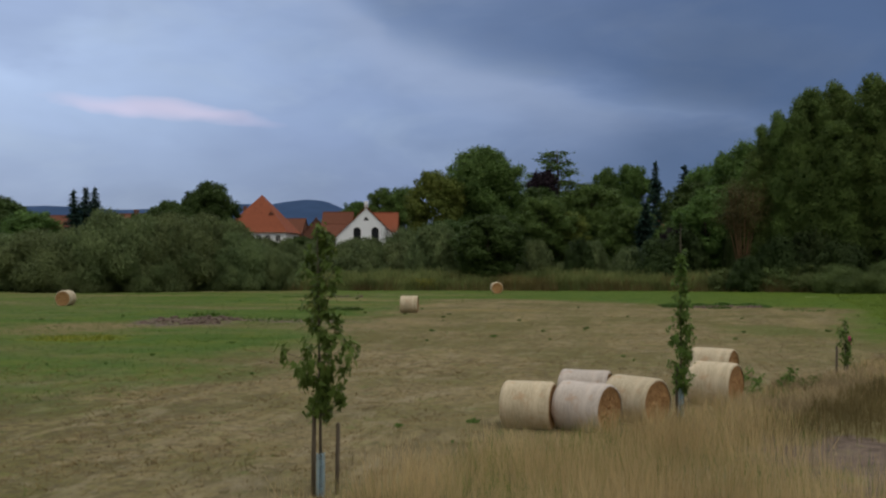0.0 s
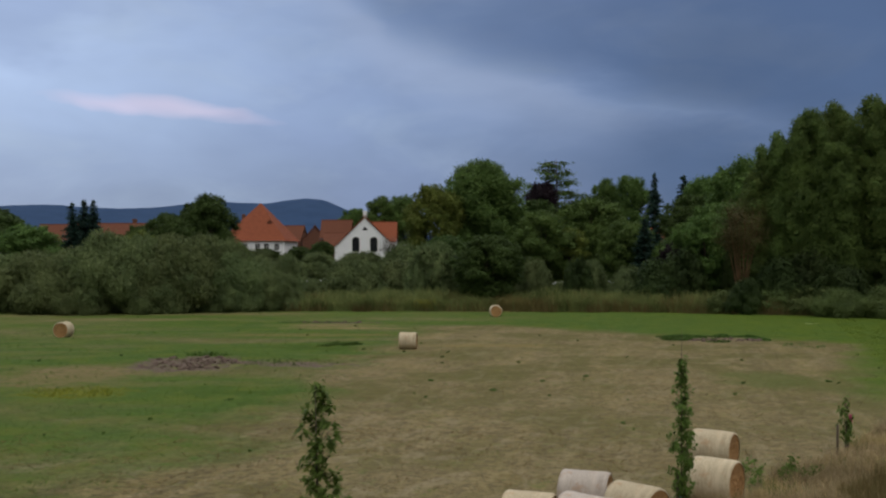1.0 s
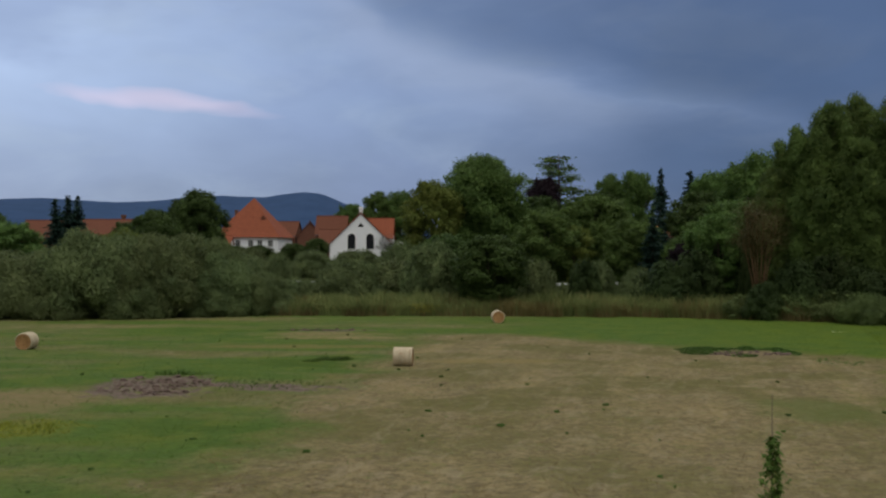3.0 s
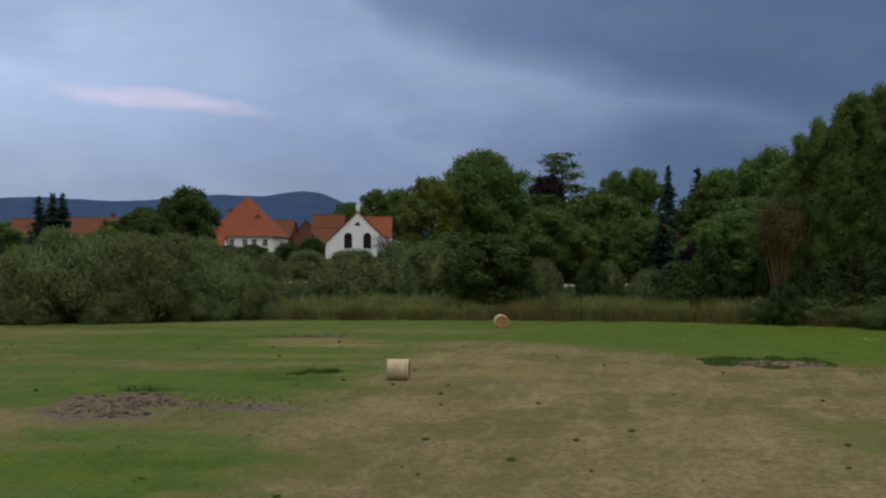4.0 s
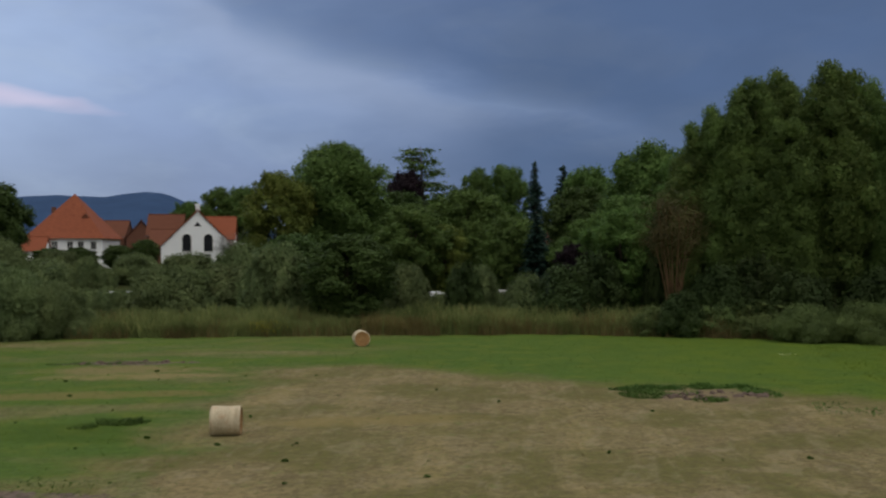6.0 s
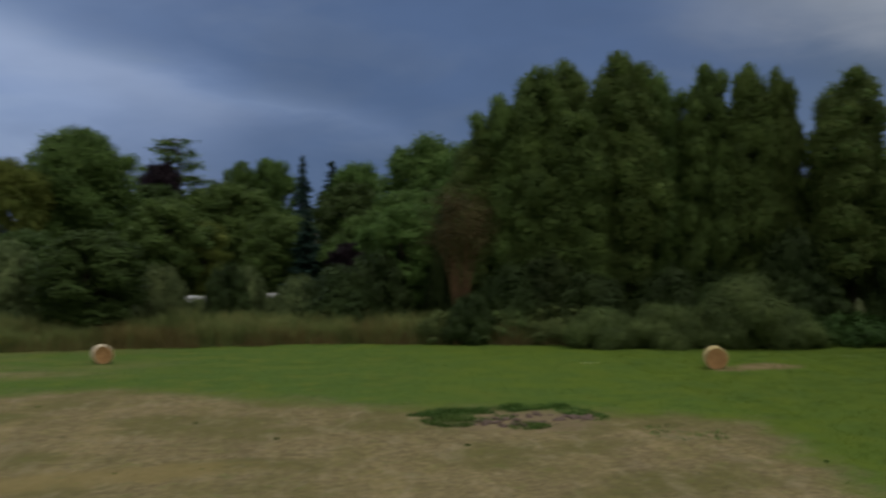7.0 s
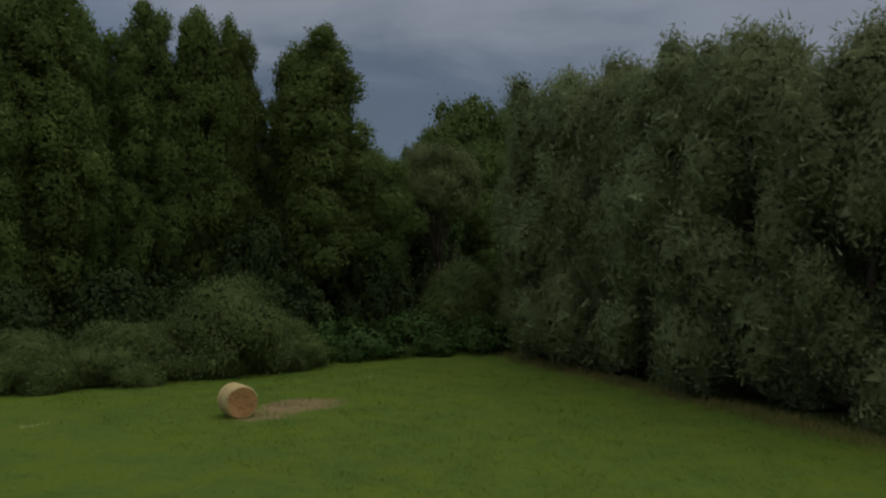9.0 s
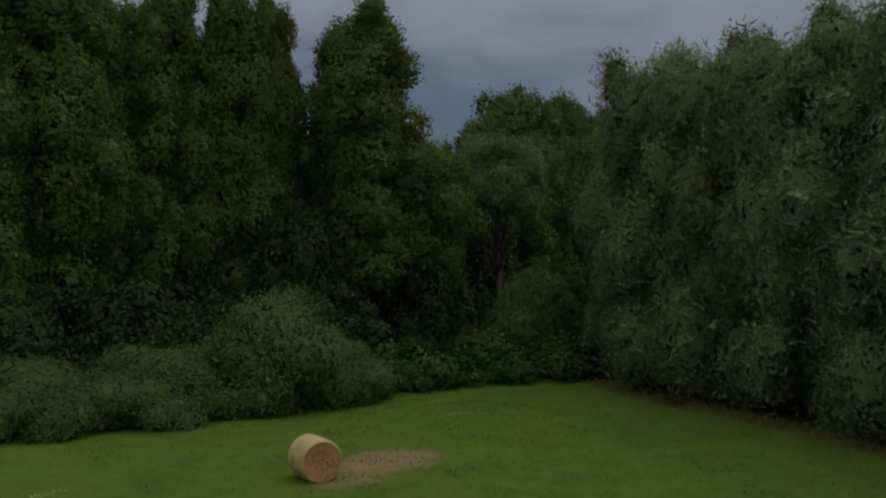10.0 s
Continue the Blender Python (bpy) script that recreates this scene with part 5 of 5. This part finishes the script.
gable_house("house", -18.4, 246.0, 3, 14.4, 13.0, 5.0, 12.2, M_PLASTER, M_ROOF,
            [(-2.15, 0, 3.9, 1.75, 3.5, True, (0, 0)), (2.15, 0, 3.9, 1.75, 3.5, True, (0, 0)), (-2.0, 0, 1.7, 1.3, 1.6), (2.0, 0, 1.7, 1.3, 1.6), (-2.0, 0, -0.1, 1.2, 1.3), (2.0, 0, -0.1, 1.2, 1.3)],
            "white gabled house with two arched windows and red tiles", (0, 0.7, 0.9))
vent_root = bpy.data.objects["house"]
bm = bmesh.new()
tri = [(-0.75, 9.0), (0.75, 9.0), (0, 9.95)]
prism(bm, tri, -0.03, -0.004)
part("gable_vent", bm, M_GLASS, vent_root, "dark triangular gable opening")
bm = box(bmesh.new(), 7.9, 9.9, 1.0, 4.0, 4.4, 5.6)
part("balcony", bm, M_FRAME, vent_root, "white balcony parapet")

gable_house("house", -11.3, 255.0, 90, 9.0, 9.0, 6.6, 11.0, M_PLASTER, M_ROOF, [], "house wing with a long red tiled roof", None)
gable_house("house", -17.5, 266.0, 90, 10.0, 12.5, 4.6, 8.6, M_BRICK, M_ROOF_DARK, [], "brick house with weathered red tiles behind trees", None)
gable_house("house", -25.0, 285.0, 90, 9.0, 8.0, 8.0, 12.6, M_BRICK, M_ROOF_DARK, [], "small house with a dull red tiled roof", None)
gable_house("house", -66.0, 250.0, 90, 10.0, 19.0, 6.6, 10.5, M_BRICK, M_ROOF_DARK, [], "long low house with a dull red tiled roof", (1.5, 9, 0.8))
gable_house("house", -41.8, 312.0, 82, 8.0, 9.0, 8.0, 11.8, M_BRICK, M_ROOF_DARK, [], "dark brick house with a red roof in the village", None)
gable_house("house", -37.0, 300.0, 8, 7.0, 9.0, 7.6, 11.7, M_BRICK, M_ROOF_DARK, [], "dark gabled outbuilding with weathered tiles", None)
gable_house("house", -92.0, 262.0, 90, 9.0, 10.0, 6.8, 10.6, M_BRICK, M_ROOF_DARK, [], "dark house with a dull red tiled roof behind trees", None)
gable_house("house", 54.0, 244.0, 40, 6.0, 8.0, 6.6, 9.4, M_BRICK, M_ROOF, [], "red-roofed house hidden behind spruces", None)


def hip_house(x, y, turn):
    """A square white house under a tall hipped roof."""
    root = new("house")
    half, dep, eave, top = 8.4, 17.0, 7.2, 17.4
    part("wall", box(bmesh.new(), -half, half, 0, dep, -0.5, eave), M_PLASTER, root)
    o = 0.7
    bm = bmesh.new()
    ring = [bm.verts.new(v) for v in ((-half - o, -o, eave - 0.35), (half + o, -o, eave - 0.35), (half + o, dep + o, eave - 0.35), (-half - o, dep + o, eave - 0.35))]
    kick = [bm.verts.new(v) for v in ((-half + 0.6, 0.6, eave + 1.1), (half - 0.6, 0.6, eave + 1.1), (half - 0.6, dep - 0.6, eave + 1.1), (-half + 0.6, dep - 0.6, eave + 1.1))]
    r0, r1 = bm.verts.new((0, dep / 2 - 0.5, top)), bm.verts.new((0, dep / 2 + 0.5, top))
    for i in range(4):
        bm.faces.new((ring[i], ring[(i + 1) % 4], kick[(i + 1) % 4], kick[i]))
    bm.faces.new((kick[0], kick[1], r0))
    bm.faces.new((kick[1], kick[2], r1, r0))
    bm.faces.new((kick[2], kick[3], r1))
    bm.faces.new((kick[3], kick[0], r0, r1))
    bm.faces.new(ring[::-1])
    part("roof", bm, M_ROOF, root)
    part("chimney", box(bmesh.new(), -4.4, -3.6, 5, 5.9, 11.5, 14.2), M_BRICK, root)
    part("dormer", prism(bmesh.new(), [(3.0, 11.0), (4.4, 11.0), (4.4, 12.0), (3.7, 12.7), (3.0, 12.0)], 3.2, 7), M_ROOF_DARK, root)
    for wx in (-2.2, 1.2, 3.6, 6.4):
        window(root, wx, 0, 4.5, 1.2, 1.6)
        window(root, wx, 0, 0.9, 1.2, 1.7)
    root.matrix_basis = pose(x, y, gz(x, y), 0, 0, turn)
    tagged(root, "white house under a tall hipped red tile roof", "house", "village houses")
    gable_house("house", x - 3.3, y - 2.2, 90, 6.0, 5.4, 4.2, 7.0, M_PLASTER, M_ROOF, [], "low white annex with a red tiled roof", None)


hip_house(-50.4, 275.0, -4)

M_GREYTWIG = plain("grey_twigs", (0.06, 0.06, 0.055), (0.13, 0.13, 0.12), 4.0, 0.9)

# ---- caravans behind the shrubs ----
M_VAN = plain("white_panel", (0.52, 0.53, 0.54), (0.62, 0.63, 0.64), 1.0, 0.4, bump=0.05)


def caravan(x, y, turn, base):
    root = new("caravan")
    bm = box(bmesh.new(), -2.4, 2.4, -1.1, 1.1, 0.5, 2.5)
    bmesh.ops.bevel(bm, geom=bm.edges[:], offset=0.25, segments=4, affect="EDGES")
    part("body", bm, M_VAN, root)
    for s in (-1, 1):
        part("wheel", tubes([[((0.2, s * 0.95, 0.33), 0.33), ((0.2, s * 1.12, 0.33), 0.33)]], 16), M_TIE, root)
    part("window", box(bmesh.new(), -1.2, 1.2, -1.115, -1.09, 1.4, 2.05), M_GLASS, root)
    part("drawbar", tubes([[((2.3, 0.3, 0.55), 0.04), ((3.6, 0, 0.5), 0.04)], [((2.3, -0.3, 0.55), 0.04), ((3.6, 0, 0.5), 0.04)]], 6), M_GUTTER, root)
    root.matrix_basis = pose(x, y, gz(x, y) + base, 0, 0, turn)
    tagged(root, "white parked caravan half hidden behind shrubs", "caravan", "caravans")


caravan(-19.9, 159.5, 8, 0.1)
caravan(26.6, 159.0, 30, 0.0)
caravan(18.1, 157.5, -84, 0.0)

grey = withered_tree("bare_tree", 44)
for child in grey.children:
    child.data.materials[0] = M_GREYTWIG
grey.matrix_basis = pose(-11.6, 240.0, gz(-11.6, 240.0), 0, 0, 40) @ Matrix.Diagonal((1.15, 1.15, 0.52, 1))
tagged(grey, "small grey half-bare tree beside the white gable", "tree")

# ---- meadow grass ----


M_LUSH = leaf_material("lush_blade", (0.085, 0.125, 0.016), (0.15, 0.2, 0.03), (0.19, 0.19, 0.05))


def build_meadow():
    """Short tufts over the mown meadow, green on the regrowth, straw on the stubble."""
    rng = np.random.default_rng(75)
    n = 100000
    x, y = rng.uniform(-42, 66, n), 17 + 110 * rng.uniform(0, 1, n) ** 1.35
    keep = (np.abs(x - 5) < 12 + (y - 17) * 0.62) & (y < edge_y(x)) & (x < 51 + (y - 70) * 0.7) & (y > verge_y(x) - 1) & (rng.uniform(0, 1, n) < np.clip(1.25 - (y - 17) / 160, 0.4, 1))
    x, y = x[keep], y[keep]
    lump = np.array([noise.noise((float(a) * 0.3, float(b) * 0.3, 5)) for a, b in zip(x, y)])
    green = ((x - 0.115 * y + 13 + lump * 5 < 0) & (y > 30)) | ((y + lump * 5 > 103 - 0.85 * np.maximum(x - 6, 0)) & (y > 55)) | ((x + lump * 4 > 22 + (y - 51.6) * 0.36) & (y > 50))
    green ^= rng.uniform(0, 1, len(x)) < 0.03
    sparse = (y < 55) | (rng.uniform(0, 1, len(x)) < 0.3)
    for name, sel, mat, label in (("meadow_grass", green, M_GRASS, "short green regrowth of the mown meadow"), ("stubble", ~green & sparse, M_STRAWBLADE, "cut straw stubble of the mown meadow")):
        px, py = np.repeat(x[sel], 3), np.repeat(y[sel], 3)
        k = len(px)
        px, py = px + rng.normal(0, 0.05, k), py + rng.normal(0, 0.05, k)
        stuff(name, blades(rng, px, py, ground_z(px, py) - 0.01, rng.uniform(0.03, 0.10, k) * (1.3 if mat is M_GRASS else 1.0), rng.uniform(0.008, 0.02, k), rng.uniform(0.6, 2.2, k)), mat, label, "grass")

    n = 75000
    x, y = rng.uniform(20, 62, n), rng.uniform(62, 110, n)
    keep = (y < edge_y(x)) & (x < 50 + (y - 70) * 0.7) & (x > 24 + (y - 51.6) * 0.3)
    x, y = x[keep], y[keep]
    lush = np.array([noise.noise((float(a) * 0.7, float(b) * 0.7, 3)) for a, b in zip(x, y)])
    thick = lush > rng.uniform(-0.45, 0.1, len(x))
    x, y, lush = x[thick], y[thick], lush[thick]
    k = len(x)
    stuff("meadow_grass", blades(rng, x, y, ground_z(x, y) - 0.01, (0.11 + 0.12 * lush) * rng.uniform(0.5, 1.5, k), rng.uniform(0.01, 0.025, k), rng.uniform(0.3, 1.4, k)), M_LUSH, "lush yellow-green grass beside the willows", "grass")
    n = 5200
    x, y = rng.uniform(-17, 13, n), rng.uniform(18, 42, n)
    clumped = np.array([noise.noise((float(a) * 0.55 - float(b) * 0.12, float(b) * 0.25, 8)) for a, b in zip(x, y)])
    keep = (y > verge_y(x)) & (clumped > rng.uniform(-0.3, 0.35, n))
    px, py = np.repeat(x[keep], 9), np.repeat(y[keep], 9)
    k = len(px)
    px, py = px + rng.normal(0, 0.09, k), py + rng.normal(0, 0.09, k)
    stuff("cut_straw", blades(rng, px, py, ground_z(px, py) - 0.01, rng.uniform(0.03, 0.12, k), rng.uniform(0.008, 0.02, k), rng.uniform(0.8, 2.6, k)), M_STRAWBLADE, "ragged clumps of cut straw left lying in rows", "straw")


build_meadow()
M_WEED = leaf_material("weed_leaf", (0.044, 0.078, 0.02), (0.105, 0.16, 0.04))


def weeds(seed, x, y, ax, ay, n, high, mat, label, ring=0.0):
    """A patch of low broad-bladed weeds; ring: keeps its middle free."""
    rng = np.random.default_rng(seed)
    a, r = rng.uniform(0, math.tau, n), rng.uniform(ring, 1.0, n) ** 0.6
    px, py = x + ax * r * np.cos(a), y + ay * r * np.sin(a)
    lump = np.array([noise.noise((float(u) * 0.9, float(v) * 0.9, seed)) for u, v in zip(px, py)])
    sel = lump > rng.uniform(-0.75, 0.1, n)
    px, py, lump = px[sel], py[sel], lump[sel]
    k = len(px)
    stuff("weed_patch", blades(rng, px, py, ground_z(px, py), high * (0.7 + 0.9 * lump.clip(-0.5, 0.6)) * rng.uniform(0.3, 1.1, k), rng.uniform(0.03, 0.08, k), rng.uniform(0.4, 1.6, k)), mat, label, "weeds")


L_RING = "dark green weeds growing round bare soil"
weeds(1, 22.6, 87.9, 4.4, 0.95, 3600, 0.24, M_WEED, L_RING)
weeds(2, 19.4, 85.7, 1.2, 1.7, 1300, 0.22, M_WEED, L_RING)
weeds(3, 26.1, 85.2, 0.9, 2.2, 1200, 0.22, M_WEED, L_RING)
weeds(14, 22.3, 83.1, 1.0, 0.8, 500, 0.2, M_WEED, L_RING)
weeds(16, 21.4, 85.8, 1.4, 0.9, 300, 0.2, M_WEED, L_RING)
weeds(15, 27.6, 79.0, 1.6, 2.4, 260, 0.14, M_WEED, "thin weeds trailing off across the stubble")
weeds(4, -7.4, 80.2, 1.2, 0.8, 700, 0.34, M_WEED, "low tuft of dark green weeds on the meadow")
weeds(11, -9.0, 79.2, 0.7, 0.5, 350, 0.3, M_WEED, "low tuft of dark green weeds on the meadow")
weeds(5, -16.0, 71.2, 1.8, 0.4, 200, 0.5, M_WEED, "weed tufts at the edge of torn soil")
weeds(6, -10.5, 66.5, 4.5, 2.4, 500, 0.16, M_WEED, "weed tufts at the edge of torn soil")
weeds(7, -12.5, 105.8, 4.0, 0.7, 600, 0.16, M_WEED, "low weeds beside a bare strip of meadow")

M_EARTH = plain("torn_earth", (0.06, 0.045, 0.038), (0.165, 0.122, 0.1), 5.0, 0.95, bump=0.8, dist=0.03, spec=0.02)


def soil_clods(seed, x, y, ax, ay, n, label):
    """Clods of torn soil, scattered unevenly."""
    rng = np.random.default_rng(seed)
    a, r = rng.uniform(0, math.tau, n), np.sqrt(rng.uniform(0, 1, n))
    px, py = x + ax * r * np.cos(a), y + ay * r * np.sin(a)
    c = np.stack([px, py, ground_z(px, py)], 1)
    size = rng.uniform(0.25, 1.0, (n, 1)) ** 2 * np.array([[0.3, 0.3, 0.16]])
    v = c[:, None] + ICO_V[None] * size[:, None] * rng.uniform(0.6, 1.3, (n, len(ICO_V), 1))
    stuff("soil_clods", v[:, ICO_F].reshape(-1, 3), M_EARTH, label, "soil", 3)


M_YELLOWWEED = leaf_material("yellow_weed", (0.12, 0.13, 0.02), (0.26, 0.24, 0.035))
weeds(17, -18.6, 52.4, 2.8, 2.2, 900, 0.14, M_YELLOWWEED, "yellow flowering weeds low in the meadow")

soil_clods(4, 23.2, 84.6, 3.0, 1.8, 60, "small clods on bare soil among weeds")
soil_clods(1, -15.8, 66.2, 3.4, 4.2, 170, "rough clods of torn dark soil")
soil_clods(3, -10.8, 106.2, 4.2, 1.2, 40, "rough clods of torn dark soil")


def leafy_weeds():
    """Leafy stalks standing behind the bales."""
    rng = np.random.default_rng(79)
    stems = [(9.5, 32.0, 0.85), (9.9, 32.4, 0.6), (10.7, 32.4, 0.75), (11.1, 32.9, 0.9), (11.6, 32.6, 0.6)]
    c = np.concatenate([np.stack([sx + rng.normal(0, 0.13, 9), sy + rng.normal(0, 0.13, 9), gz(sx, sy) + rng.uniform(0.15, 1.0, 9) * h], 1) for sx, sy, h in stems])
    stuff("weed_patch", clump_leaves(rng, c, np.full((len(c), 3), 0.13), 12, 0.11, 0.06, 0.3, 0.0, 0.0, 0.4), M_SAPLING, "leafy tall weeds behind the verge bales", "weeds", 3)


leafy_weeds()
M_PALE = leaf_material("pale_flower", (0.3, 0.32, 0.18), (0.52, 0.52, 0.38))
weeds(12, 56.9, 100.5, 1.0, 0.5, 30, 0.14, M_PALE, "small patch of whitish flowers in the green grass")
weeds(13, 37.4, 104.2, 0.7, 0.4, 40, 0.2, M_PALE, "small pale tuft of seeding grass in the meadow")


def scattered_tufts():
    """Single dark tufts all over the meadow."""
    rng = np.random.default_rng(77)
    n = 280
    x, y = rng.uniform(-38, 60, n), rng.uniform(22, 120, n)
    keep = (np.abs(x - 5) < 14 + (y - 17) * 0.6) & (y < 103 - 0.85 * np.maximum(x - 6, 0)) & (y > verge_y(x))
    c = np.stack([x, y, ground_z(x, y) + 0.05], 1)[keep]
    rad = rng.uniform(0.3, 1.2, (len(c), 1)) ** 2 * np.array([[0.1, 0.1, 0.04]])
    stuff("weed_tufts", clump_leaves(rng, c, rad, 20, 0.09, 0.05, 0.0, 0.6, 0.0), M_WEED, "small dark weed tufts scattered over the meadow", "weeds", 3)


scattered_tufts()


def build_foot_grass():
    """Dry grass along the foot of the willows."""
    rng = np.random.default_rng(78)
    n = 4500
    s = rng.uniform(0, 1, n)
    x, y = 71.2 - 22.0 * s + rng.normal(0, 0.8, n), 99.5 - 30.0 * s + rng.normal(0, 0.6, n)
    stuff("foot_grass", blades(rng, x, y, ground_z(x, y), rng.uniform(0.08, 0.4, n), rng.uniform(0.02, 0.04, n), rng.uniform(0.1, 0.9, n)), M_STALK, "brown dry grass along the foot of the willows", "grass")


build_foot_grass()
